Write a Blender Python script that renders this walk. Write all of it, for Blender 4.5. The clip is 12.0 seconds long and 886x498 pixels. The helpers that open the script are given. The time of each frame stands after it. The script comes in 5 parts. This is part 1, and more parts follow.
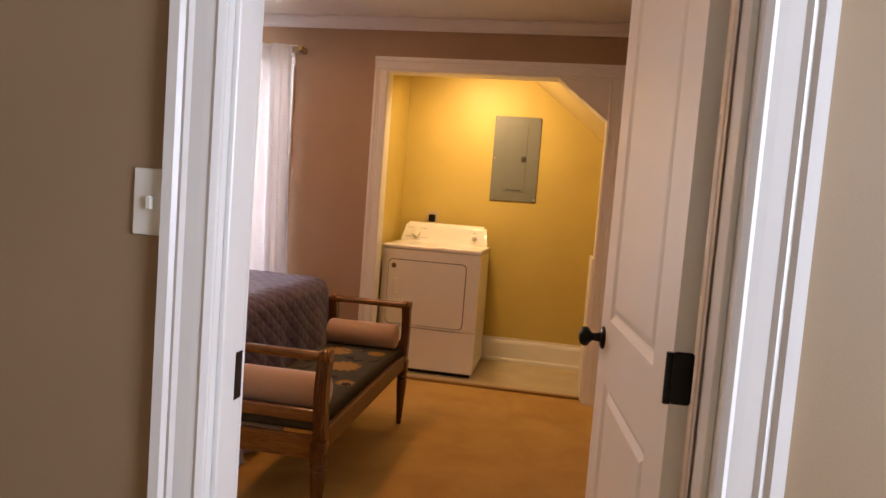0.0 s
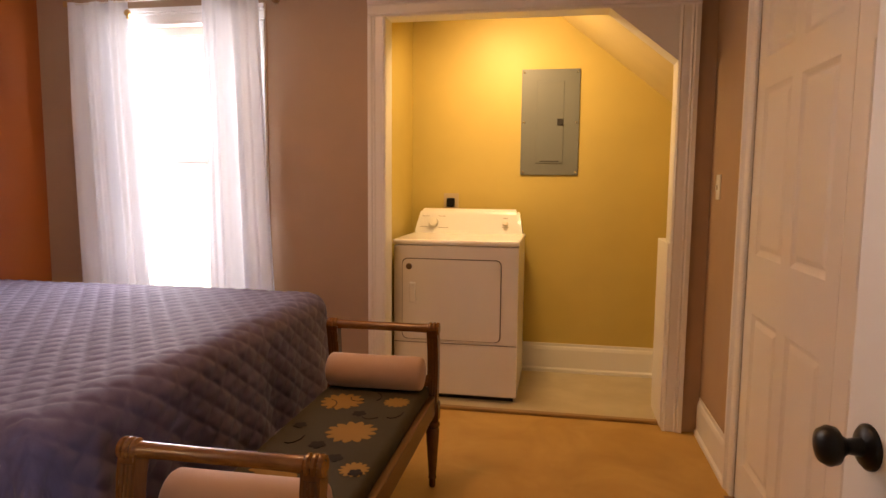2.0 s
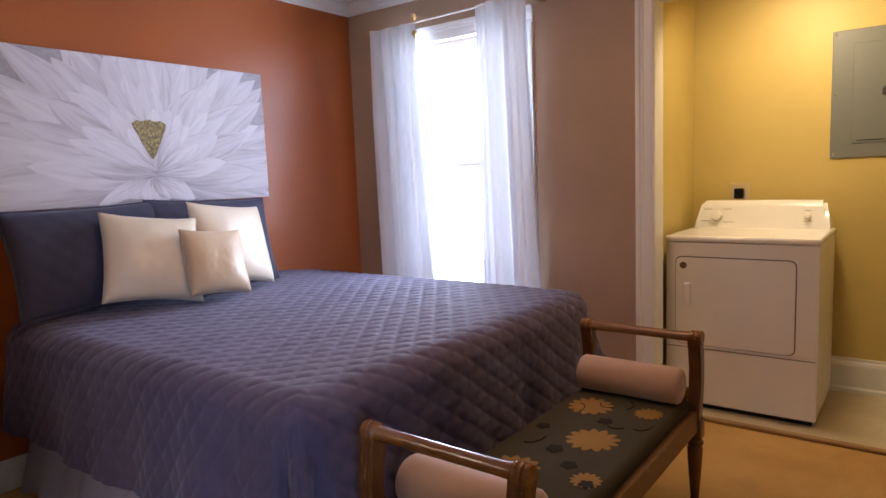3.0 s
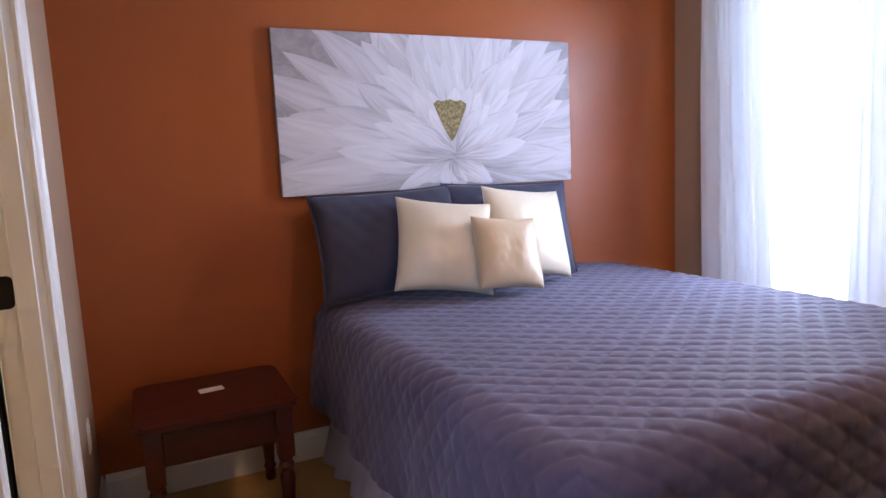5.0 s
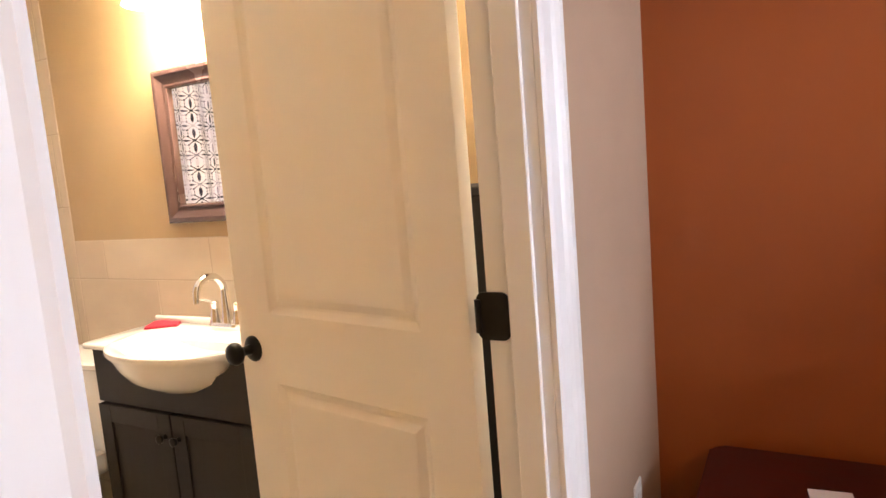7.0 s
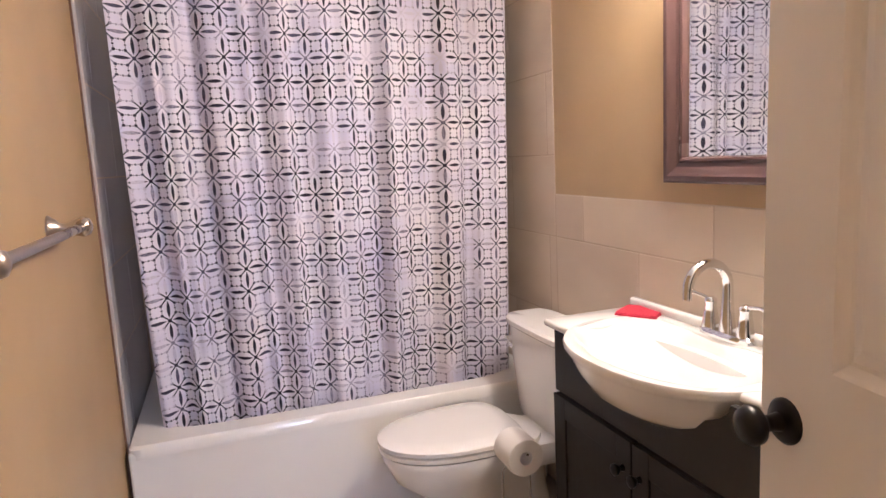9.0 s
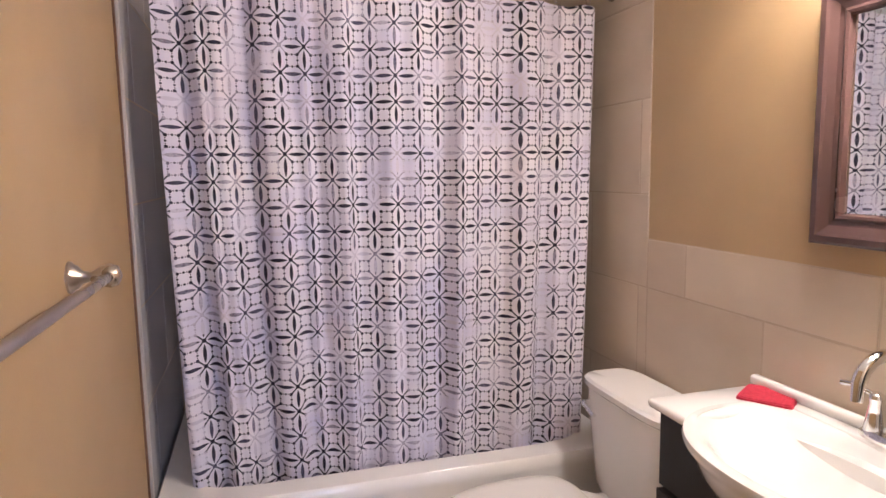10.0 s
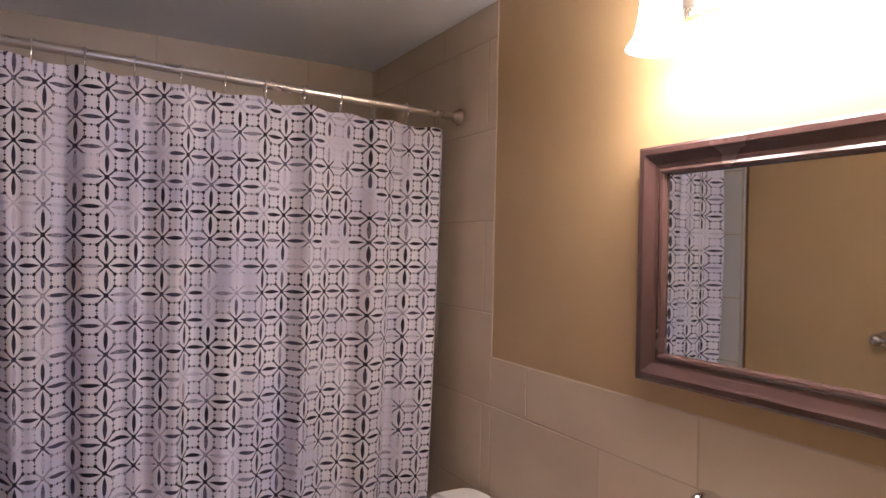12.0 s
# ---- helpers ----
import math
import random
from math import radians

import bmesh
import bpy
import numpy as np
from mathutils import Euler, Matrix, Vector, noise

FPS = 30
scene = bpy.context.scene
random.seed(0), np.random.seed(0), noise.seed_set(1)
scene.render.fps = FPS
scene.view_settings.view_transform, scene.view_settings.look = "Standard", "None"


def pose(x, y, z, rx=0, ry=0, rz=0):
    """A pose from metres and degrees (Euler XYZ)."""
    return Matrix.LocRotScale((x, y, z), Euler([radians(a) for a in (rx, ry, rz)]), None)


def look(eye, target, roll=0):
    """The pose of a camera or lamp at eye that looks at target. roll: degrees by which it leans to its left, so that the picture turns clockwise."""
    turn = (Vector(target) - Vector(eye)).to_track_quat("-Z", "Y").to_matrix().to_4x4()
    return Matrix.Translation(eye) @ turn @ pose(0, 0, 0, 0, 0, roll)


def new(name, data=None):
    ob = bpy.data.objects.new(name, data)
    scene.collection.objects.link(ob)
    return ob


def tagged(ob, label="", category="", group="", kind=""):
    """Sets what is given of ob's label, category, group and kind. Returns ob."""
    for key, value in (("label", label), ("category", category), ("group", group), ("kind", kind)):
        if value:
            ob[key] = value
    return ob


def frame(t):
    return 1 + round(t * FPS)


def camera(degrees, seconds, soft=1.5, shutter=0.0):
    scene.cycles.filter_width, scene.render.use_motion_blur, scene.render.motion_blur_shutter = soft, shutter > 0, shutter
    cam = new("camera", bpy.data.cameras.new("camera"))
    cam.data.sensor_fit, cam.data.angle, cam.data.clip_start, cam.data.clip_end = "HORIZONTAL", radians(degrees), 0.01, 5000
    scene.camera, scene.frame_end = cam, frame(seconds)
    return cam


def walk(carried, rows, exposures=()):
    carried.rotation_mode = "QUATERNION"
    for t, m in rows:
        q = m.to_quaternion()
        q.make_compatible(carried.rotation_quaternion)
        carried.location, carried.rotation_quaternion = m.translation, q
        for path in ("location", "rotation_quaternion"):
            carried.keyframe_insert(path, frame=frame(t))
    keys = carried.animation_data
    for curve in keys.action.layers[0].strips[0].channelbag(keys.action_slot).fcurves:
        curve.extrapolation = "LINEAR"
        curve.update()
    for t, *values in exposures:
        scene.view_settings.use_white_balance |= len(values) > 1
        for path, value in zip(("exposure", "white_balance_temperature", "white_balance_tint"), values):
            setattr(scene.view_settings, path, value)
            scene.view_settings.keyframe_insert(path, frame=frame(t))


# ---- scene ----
cam = camera(69.7, 12.0)
PATH = [
    (0, (0.239, 0.26, 1.234), (-0.096, 2.227, 1.095), 4.4),
    (0.5, (0.051, 0.576, 1.216), (0.083, 2.566, 1.017), 4.3),
    (1, (-0.03, 0.847, 1.23), (0.003, 2.836, 1.024), 3.2),
    (1.5, (-0.071, 1.063, 1.234), (-0.153, 3.052, 1.034), 2.1),
    (2, (-0.029, 1.187, 1.252), (-0.385, 3.143, 1.043), 0.5),
    (2.5, (0.055, 1.272, 1.28), (-0.761, 3.085, 1.063), -0.5),
    (3, (0.13, 1.294, 1.285), (-1.07, 2.878, 1.058), -2.2),
    (3.1, (0.139, 1.300, 1.293), (-1.135, 2.824, 1.059), -2.5),
    (3.2, (0.138, 1.304, 1.3), (-1.204, 2.770, 1.074), -3.2),
    (3.6, (0.085, 1.385, 1.315), (-1.398, 2.697, 1.06), -3.4),
    (4.8, (-0.137, 1.571, 1.339), (-1.856, 2.553, 1.056), -3.3),
    (5, (-0.203, 1.612, 1.304), (-1.994, 2.463, 1.048), -2.7),
    (5.5, (-0.39, 1.739, 1.315), (-2.33, 2.127, 1.023), -3.0),
    (6, (-0.642, 1.842, 1.314), (-2.618, 1.81, 1.009), -4.2),
    (6.5, (-0.923, 1.864, 1.311), (-2.841, 1.38, 1.017), -5.2),
    (7, (-1.157, 1.736, 1.292), (-2.89, 0.767, 1.053), -4.7),
    (7.5, (-1.312, 1.631, 1.303), (-2.79, 0.305, 1.065), -6.0),
    (7.7, (-1.382, 1.606, 1.296), (-2.722, 0.139, 1.068), -5.6),
    (8.1, (-1.475, 1.50, 1.292), (-2.545, -0.185, 1.05), -4.8),
    (8.5, (-1.535, 1.365, 1.288), (-2.395, -0.425, 1.03), -4.0),
    (8.9, (-1.555, 1.23, 1.285), (-2.245, -0.64, 1.005), -3.1),
    (9.3, (-1.545, 1.103, 1.283), (-2.106, -0.793, 0.986), -2.2),
    (9.5, (-1.547, 1.04, 1.29), (-2.09, -0.861, 0.989), -1.7),
    (10, (-1.529, 0.882, 1.354), (-2.08, -1.026, 1.113), -0.9),
    (10.5, (-1.502, 0.772, 1.402), (-2.06, -1.14, 1.225), -0.9),
    (11, (-1.495, 0.712, 1.445), (-2.203, -1.155, 1.338), 0.4),
    (11.5, (-1.513, 0.69, 1.479), (-2.431, -1.087, 1.45), 1.0),
    (12, (-1.555, 0.841, 1.48), (-2.542, -0.899, 1.476), 1.2),
]
EXPOSURE = [
    (0.0, -0.06, 9300, 23), (1.5, -0.02, 10300, 25), (2.0, -0.04, 9600, 23), (3.0, -0.14, 6500, 14), (5.0, 0.10, 6100, 12), (5.5, 0.27, 6650, 14), (6.0, 0.46, 7300, 15), (6.5, 0.74, 7000, 12), (6.9, 0.68, 6800, 11),
    (7.6, 0.28, 6100, 12), (9.3, -0.04, 5600, 21), (10.0, -0.20, 5600, 21), (10.5, -0.48, 5700, 22), (11.0, -0.60, 5650, 23), (11.5, -0.78, 5700, 24), (12.0, -0.92, 5750, 24),
]
walk(cam, [(t, look(eye, target, roll)) for t, eye, target, roll in PATH], EXPOSURE)

# ---- light ----
world = bpy.data.worlds.new("world")
scene.world = world
world.use_nodes = True
wt = world.node_tree
sky = wt.nodes.new("ShaderNodeTexSky")
sky.sky_type = "NISHITA"
sky.sun_disc = False
sky.sun_elevation, sky.sun_rotation = radians(35), radians(150)
wt.links.new(sky.outputs[0], wt.nodes["Background"].inputs[0])
wt.nodes["Background"].inputs[1].default_value = 0.15


def lamp(name, kind, at, power, colour, size=0.1, size_y=None, aim=None):
    data = bpy.data.lights.new(name, kind)
    data.energy, data.color = power, colour
    if kind == "AREA":
        data.shape = "RECTANGLE"
        data.size, data.size_y = size, size_y or size
    else:
        data.shadow_soft_size = size
    ob = new(name, data)
    ob.matrix_world = look(at, aim) if aim else pose(*at)
    return tagged(ob, kind="structure")


WARM, DAY = (1.0, 0.56, 0.27), (0.66, 0.78, 1.0)
lamp("window_daylight", "AREA", (-2.12, 4.66, 1.45), 82, DAY, 0.84, 1.5, (-2.08, 3.0, 1.08))
lamp("hall_daylight", "AREA", (2.22, 0.0, 1.5), 90, (0.40, 0.62, 1.0), 0.95, 1.35, (0.4, 0.35, 1.35))
# Warm overhead fill added for the bedroom; no fixture is known there.
lamp("bedroom_ceiling_lamp", "AREA", (-1.12, 3.05, 2.40), 12.5, WARM, 0.34, 0.34, (-1.12, 3.051, 0.0))
lamp("laundry_bulb", "AREA", (-0.42, 4.67, 2.20), 16.5, (1.0, 0.79, 0.47), 0.30, 0.10, (0.0, 5.36, 0.75))

# ---- materials ----
class Shader:
    """A small builder for procedural materials."""

    def __init__(self, name):
        self.mat = bpy.data.materials.new(name)
        self.mat.use_nodes = True
        self.t = self.mat.node_tree
        self.b = self.t.nodes["Principled BSDF"]
        self.co = self.n("ShaderNodeTexCoord").outputs["Object"]

    def n(self, kind, **kw):
        node = self.t.nodes.new(kind)
        for k, v in kw.items():
            node.inputs[k].default_value = v
        return node

    def link(self, a, b):
        self.t.links.new(a, b)

    def noise(self, scale, detail=4, stretch=None, rough=0.55, distort=0.0):
        node = self.n("ShaderNodeTexNoise", Scale=scale, Detail=detail, Roughness=rough, Distortion=distort)
        self.link(self.mapped(stretch) if stretch else self.co, node.inputs["Vector"])
        return node.outputs["Fac"]

    def mapped(self, stretch, turn=(0, 0, 0)):
        m = self.n("ShaderNodeMapping", Scale=stretch, Rotation=turn)
        self.link(self.co, m.inputs["Vector"])
        return m.outputs[0]

    def ramp(self, fac, *stops):
        r = self.n("ShaderNodeValToRGB")
        el = r.color_ramp.elements
        while len(el) < len(stops):
            el.new(0.5)
        for e, (p, c) in zip(el, stops):
            e.position, e.color = p, (*c, 1)
        self.link(fac, r.inputs[0])
        return r.outputs[0]

    def mix(self, fac, a, b, blend="MIX"):
        m = self.t.nodes.new("ShaderNodeMix")
        m.data_type, m.blend_type = "RGBA", blend
        for sock, v in ((m.inputs[0], fac), (m.inputs[6], a), (m.inputs[7], b)):
            if isinstance(v, (int, float)):
                sock.default_value = v
            elif isinstance(v, tuple):
                sock.default_value = (*v, 1)
            else:
                self.link(v, sock)
        return m.outputs[2]

    def math(self, op, a, b=0.0, c=0.0):
        m = self.t.nodes.new("ShaderNodeMath")
        m.operation = op
        for sock, v in zip(m.inputs, (a, b, c)):
            if isinstance(v, (int, float)):
                sock.default_value = v
            else:
                self.link(v, sock)
        return m.outputs[0]

    def done(self, colour, rough=0.5, metal=0.0, bump=None, depth=0.001, strength=0.5, **kw):
        for key, v in (("Base Color", colour), ("Roughness", rough), ("Metallic", metal)):
            if isinstance(v, (int, float)):
                self.b.inputs[key].default_value = v
            elif isinstance(v, tuple):
                self.b.inputs[key].default_value = (*v, 1)
            else:
                self.link(v, self.b.inputs[key])
        if bump is not None:
            node = self.n("ShaderNodeBump", Strength=strength, Distance=depth)
            self.link(bump, node.inputs["Height"])
            self.link(node.outputs[0], self.b.inputs["Normal"])
        for k, v in kw.items():
            self.b.inputs[k.replace("_", " ")].default_value = v
        return self.mat


def paint(name, c, rough=0.6, vary=0.06, grain=220, depth=0.0006):
    s = Shader(name)
    f = s.noise(2.2, 3)
    lo, hi = tuple(v * (1 - vary) for v in c), tuple(min(1, v * (1 + vary)) for v in c)
    col = s.ramp(f, (0.3, lo), (0.7, hi))
    g = s.noise(grain, 2)
    r = s.math("MULTIPLY_ADD", s.noise(5, 3), 0.10, rough - 0.05)
    return s.done(col, r, 0, g, depth, 0.4)


def wood(name, dark, light, rough=0.35, along=(1, 9, 9), scale=7):
    s = Shader(name)
    f = s.noise(scale, 5, along, 0.6, 1.2)
    f2 = s.noise(scale * 9, 3, along)
    col = s.mix(0.18, s.ramp(f, (0.3, dark), (0.68, light)), s.ramp(f2, (0.35, dark), (0.65, light)))
    return s.done(col, s.math("MULTIPLY_ADD", f, 0.2, rough - 0.1), 0, f2, 0.0003, 0.2)


def plain(name, c, rough=0.4, metal=0.0, **kw):
    s = Shader(name)
    f = s.noise(4, 3)
    col = s.ramp(f, (0.3, tuple(v * 0.98 for v in c)), (0.7, tuple(min(1, v * 1.02) for v in c)))
    return s.done(col, s.math("MULTIPLY_ADD", s.noise(6, 3), 0.06, rough - 0.03), metal, **kw)


M_ORANGE = paint("terracotta_paint", (0.340, 0.080, 0.014), 0.38, 0.05)
M_GREIGE = paint("greige_paint", (0.41, 0.275, 0.18), 0.55)
M_ALCOVE = paint("yellow_paint", (0.55, 0.42, 0.135), 0.5)
M_TAN = paint("tan_bath_paint", (0.39, 0.272, 0.14), 0.42)
M_HALL = paint("hall_paint", (0.34, 0.228, 0.14), 0.55)
M_CEIL = paint("ceiling_paint", (0.72, 0.69, 0.63), 0.75, 0.04, 90, 0.0015)
M_BCEIL = paint("bath_ceiling_paint", (0.82, 0.84, 0.86), 0.7, 0.04, 90, 0.0015)
M_TRIM = paint("trim_paint", (0.80, 0.79, 0.77), 0.3, 0.02, 300, 0.00006)
M_DOOR = paint("door_paint", (0.82, 0.78, 0.71), 0.42, 0.02, 300, 0.00008)
M_BLACK = plain("black_iron", (0.012, 0.011, 0.010), 0.35, 0.6)
M_NICKEL = plain("brushed_nickel", (0.52, 0.46, 0.40), 0.28, 1.0)
M_CHROME = plain("chrome", (0.80, 0.80, 0.80), 0.08, 1.0)
M_WHITE = plain("white_enamel", (0.80, 0.79, 0.76), 0.22)
M_PORC = plain("porcelain", (0.82, 0.81, 0.79), 0.1, Coat_Weight=0.5)
M_PLASTIC = plain("white_plastic", (0.78, 0.76, 0.70), 0.35)


def carpet_material():
    s = Shader("tan_carpet")
    f = s.noise(3.0, 4, None, 0.6, 0.6)
    g = s.noise(420, 2)
    col = s.mix(0.3, s.ramp(f, (0.32, (0.44, 0.24, 0.066)), (0.68, (0.60, 0.36, 0.118))), s.ramp(g, (0.3, (0.28, 0.150, 0.042)), (0.7, (0.58, 0.355, 0.125))))
    return s.done(col, 0.9, 0, s.math("ADD", g, s.noise(60, 3)), 0.004, 0.5)


M_CARPET = carpet_material()
s_ = Shader("laundry_vinyl")
M_VINYL = s_.done(s_.ramp(s_.noise(5, 5), (0.3, (0.46, 0.38, 0.25)), (0.7, (0.56, 0.48, 0.34))), 0.4, 0, s_.noise(80, 2), 0.0006, 0.3)
s_ = Shader("bath_floor_tile")
M_BFLOOR = s_.done(s_.ramp(s_.noise(6, 5), (0.3, (0.34, 0.29, 0.23)), (0.7, (0.44, 0.38, 0.31))), 0.4)


def tile_material():
    s = Shader("beige_wall_tile")
    rnd = s.n("ShaderNodeObjectInfo").outputs["Random"]
    shift = s.n("ShaderNodeVectorMath")
    shift.operation = "ADD"
    s.link(s.co, shift.inputs[0])
    s.link(s.math("MULTIPLY", rnd, 40.0), shift.inputs[1])
    s.co = shift.outputs[0]
    f = s.noise(2.5, 3, (1, 1, 2.0), 0.5)
    col = s.ramp(f, (0.3, (0.50, 0.41, 0.31)), (0.7, (0.58, 0.485, 0.375)))
    tint = s.ramp(rnd, (0.0, (0.975, 0.975, 0.975)), (1.0, (1.0, 1.0, 1.0)))
    return s.done(s.mix(1.0, col, tint, "MULTIPLY"), s.math("MULTIPLY_ADD", f, 0.12, 0.30))


M_TILE = tile_material()
# Tub's east return: the cool light on its tile is put into the colour.
M_TILE_EAST = plain("cool_lit_east_tile", (0.60, 0.60, 0.63), 0.25)
M_GROUT = paint("grout", (0.47, 0.39, 0.30), 0.85, 0.08, 300, 0.001)

# ---- mesh tools ----
def box(bm, lo, hi, bevel=0.0, seg=2):
    m = Matrix.LocRotScale([(a + b) / 2 for a, b in zip(lo, hi)], None, [abs(b - a) for a, b in zip(lo, hi)])
    made = bmesh.ops.create_cube(bm, size=1.0, matrix=m)["verts"]
    if bevel:
        edges = list({e for v in made for e in v.link_edges})
        bmesh.ops.bevel(bm, geom=edges, offset=bevel, segments=seg, profile=0.5, affect="EDGES")
    return bm


def boxes(*items, bevel=0.0):
    bm = bmesh.new()
    for lo, hi in items:
        box(bm, lo, hi, bevel)
    return bm


def tube(bm, a, b, r0, r1=None, sides=16, caps=True):
    a, b = Vector(a), Vector(b)
    m = Matrix.Translation((a + b) / 2) @ (b - a).to_track_quat("Z", "Y").to_matrix().to_4x4()
    bmesh.ops.create_cone(bm, cap_ends=caps, segments=sides, radius1=r0, radius2=r0 if r1 is None else r1, depth=(b - a).length, matrix=m)
    return bm


def lathe(bm, profile, m=Matrix(), sides=24):
    """Turns (radius, height) pairs about z."""
    rings = []
    for r, z in profile:
        rings.append([bm.verts.new(m @ Vector((r * math.cos(2 * math.pi * i / sides), r * math.sin(2 * math.pi * i / sides), z))) for i in range(sides)])
    for p, q in zip(rings, rings[1:]):
        for i in range(sides):
            bm.faces.new((p[i], p[(i + 1) % sides], q[(i + 1) % sides], q[i]))
    bm.faces.new(list(reversed(rings[0])))
    bm.faces.new(rings[-1])
    return bm


def prism(bm, outline, depth, m=Matrix()):
    """Extrudes a closed outline of (x, y) along z."""
    lo = [bm.verts.new(m @ Vector((x, y, 0))) for x, y in outline]
    hi = [bm.verts.new(m @ Vector((x, y, depth))) for x, y in outline]
    bm.faces.new(list(reversed(lo)))
    bm.faces.new(hi)
    for i in range(len(lo)):
        j = (i + 1) % len(lo)
        bm.faces.new((lo[i], lo[j], hi[j], hi[i]))
    return bm


def sweep(bm, pts, r, sides=12, caps=True, closed=False):
    """A round tube along points; r is one radius or one for each point."""
    pts = [Vector(p) for p in pts]
    rs = r if isinstance(r, (list, tuple)) else [r] * len(pts)
    rings, side = [], None
    for k, p in enumerate(pts):
        d = (pts[min(k + 1, len(pts) - 1)] - pts[max(k - 1, 0)]).normalized()
        side = d.orthogonal() if side is None else side - d * side.dot(d)
        side.normalize()
        up = d.cross(side)
        rings.append([bm.verts.new(p + (side * math.cos(a) + up * math.sin(a)) * rs[k]) for a in [2 * math.pi * i / sides for i in range(sides)]])
    for p, q in zip(rings, rings[1:]):
        for i in range(sides):
            bm.faces.new((p[i], p[(i + 1) % sides], q[(i + 1) % sides], q[i]))
    if caps:
        bm.faces.new(list(reversed(rings[0])))
        bm.faces.new(rings[-1])
    return bm


def mesh_of(name, bm, material, smooth=None):
    bmesh.ops.recalc_face_normals(bm, faces=bm.faces)
    me = bpy.data.meshes.new(name)
    bm.to_mesh(me)
    bm.free()
    me.materials.append(material)
    if smooth:
        for p in me.polygons:
            p.use_smooth = True
        me.set_sharp_from_angle(angle=radians(smooth))
    return me


def part(name, bm, material, parent=None, label="", smooth=None):
    ob = new(name, mesh_of(name, bm, material, smooth))
    if parent:
        ob.parent = parent
    return tagged(ob, label)


def thing(name, at, label, category, group="", turn=0):
    ob = new(name)
    ob.empty_display_size = 0.1
    ob.matrix_world = pose(*at, 0, 0, turn)
    return tagged(ob, label, category, group)


def setting(name, bm, material, label="", parent=None, smooth=None):
    return tagged(part(name, bm, material, parent, label, smooth), kind="structure")


# ---- structure: the plan ----
W, E, S, N = -3.01, 0.69, 1.375, 4.48      # bedroom faces
SO = 1.26                                   # hall and bathroom face of the south wall
CEIL = 2.44
EL, ER = -0.322, 0.51                       # entry opening
BL, BR = -2.15, -1.36                       # bathroom opening
DOOR_H = 2.04
AL, AR, AT = -0.94, 0.515, 2.10             # laundry opening
AB = 5.36                                   # laundry back wall
WL, WR, WB, WT = -2.55, -1.70, 0.42, 2.10   # window opening
CA, CB = 2.16, 3.80                         # closet opening along the east wall
BW, BE, BS, BC = -2.70, -1.19, -1.845, 2.275  # bathroom faces and ceiling

setting("floor", boxes(((W, S - 0.06, -0.1), (E, N + 0.08, 0.0))), M_CARPET, "tan short-pile carpet with mottled wear")
setting("floor_hall", boxes(((-1.07, -2.0, -0.1), (2.2, S - 0.06, 0.0))), M_CARPET, "tan short-pile carpet of the hall")
setting("floor_laundry", boxes(((-1.10, N + 0.08, -0.1), (0.75, AB, 0.012))), M_VINYL, "pale beige vinyl laundry floor")
setting("floor_bathroom", boxes(((BW, BS, -0.1), (BE, SO, 0.001)), ((BL, SO, -0.1), (BR, S - 0.061, 0.001))), M_BFLOOR, "beige tiled bathroom floor")
setting("ceiling", boxes(((W, S, CEIL), (E, N, CEIL + 0.1))), M_CEIL, "off-white painted ceiling")
setting("ceiling_hall", boxes(((-1.07, -2.0, CEIL), (2.2, SO, CEIL + 0.1))), M_CEIL, "off-white painted ceiling")
setting("ceiling_bathroom", boxes(((BW, BS, BC), (BE, SO, BC + 0.1))), M_BCEIL, "grey-white painted bathroom ceiling")

TOP = CEIL + 0.1
setting("wall_west", boxes(((W - 0.12, SO, 0), (W, N + 0.12, TOP))), M_ORANGE, "terracotta orange painted wall")
setting("wall_north", boxes(((W, N, 0), (WL, N + 0.12, TOP)), ((WR, N, 0), (AL - 0.02, N + 0.12, TOP)), ((WL, N, 0), (WR, N + 0.12, WB)), ((WL, N, WT), (WR, N + 0.12, TOP)), ((AL - 0.02, N, AT + 0.02), (AR + 0.02, N + 0.12, TOP)), ((AR + 0.02, N, 0), (E + 0.12, N + 0.12, TOP))), M_GREIGE, "greige painted wall")
setting("wall_east", boxes(((E, S, 0), (E + 0.12, CA, TOP)), ((E, CB, 0), (E + 0.12, N, TOP)), ((E, CA, DOOR_H), (E + 0.12, CB, TOP))), M_GREIGE, "greige painted wall")
# the south wall: bedroom skin and hall or bathroom skin
MID = 1.32


def pierced(y0, y1, x0, x1, top, holes):
    out, x = [], x0
    for a, b in holes:
        out += [((x, y0, 0), (a, y1, top)), ((a, y0, DOOR_H + 0.02), (b, y1, top))]
        x = b
    out.append(((x, y0, 0), (x1, y1, top)))
    return boxes(*out)


BH, EH = (BL - 0.02, BR + 0.02), (EL - 0.02, ER + 0.02)
setting("wall_south", pierced(MID, S, W, E, TOP, [BH, EH]), M_GREIGE, "greige painted wall")
setting("wall_hall_north", pierced(SO, MID, -1.13, 2.2, TOP, [EH]), M_HALL, "taupe painted hall wall")
setting("wall_bathroom_north", pierced(SO, MID, W, -1.13, TOP, [BH]), M_TAN, "tan painted bathroom wall")
setting("wall_bathroom_west", boxes(((BW - 0.12, BS - 0.12, 0), (BW, SO, BC + 0.1))), M_TAN, "tan painted bathroom wall")
setting("wall_bathroom_east", boxes(((BE, BS - 0.12, 0), (BE + 0.06, SO, BC + 0.1))), M_TAN, "tan painted bathroom wall")
setting("wall_bathroom_south", boxes(((BW, BS - 0.12, 0), (BE, BS, BC + 0.1))), M_GROUT, "bathroom wall behind the tub")
setting("wall_hall_west", boxes(((-1.13, -2.0, 0), (-1.07, SO, TOP))), M_HALL, "taupe painted hall wall")
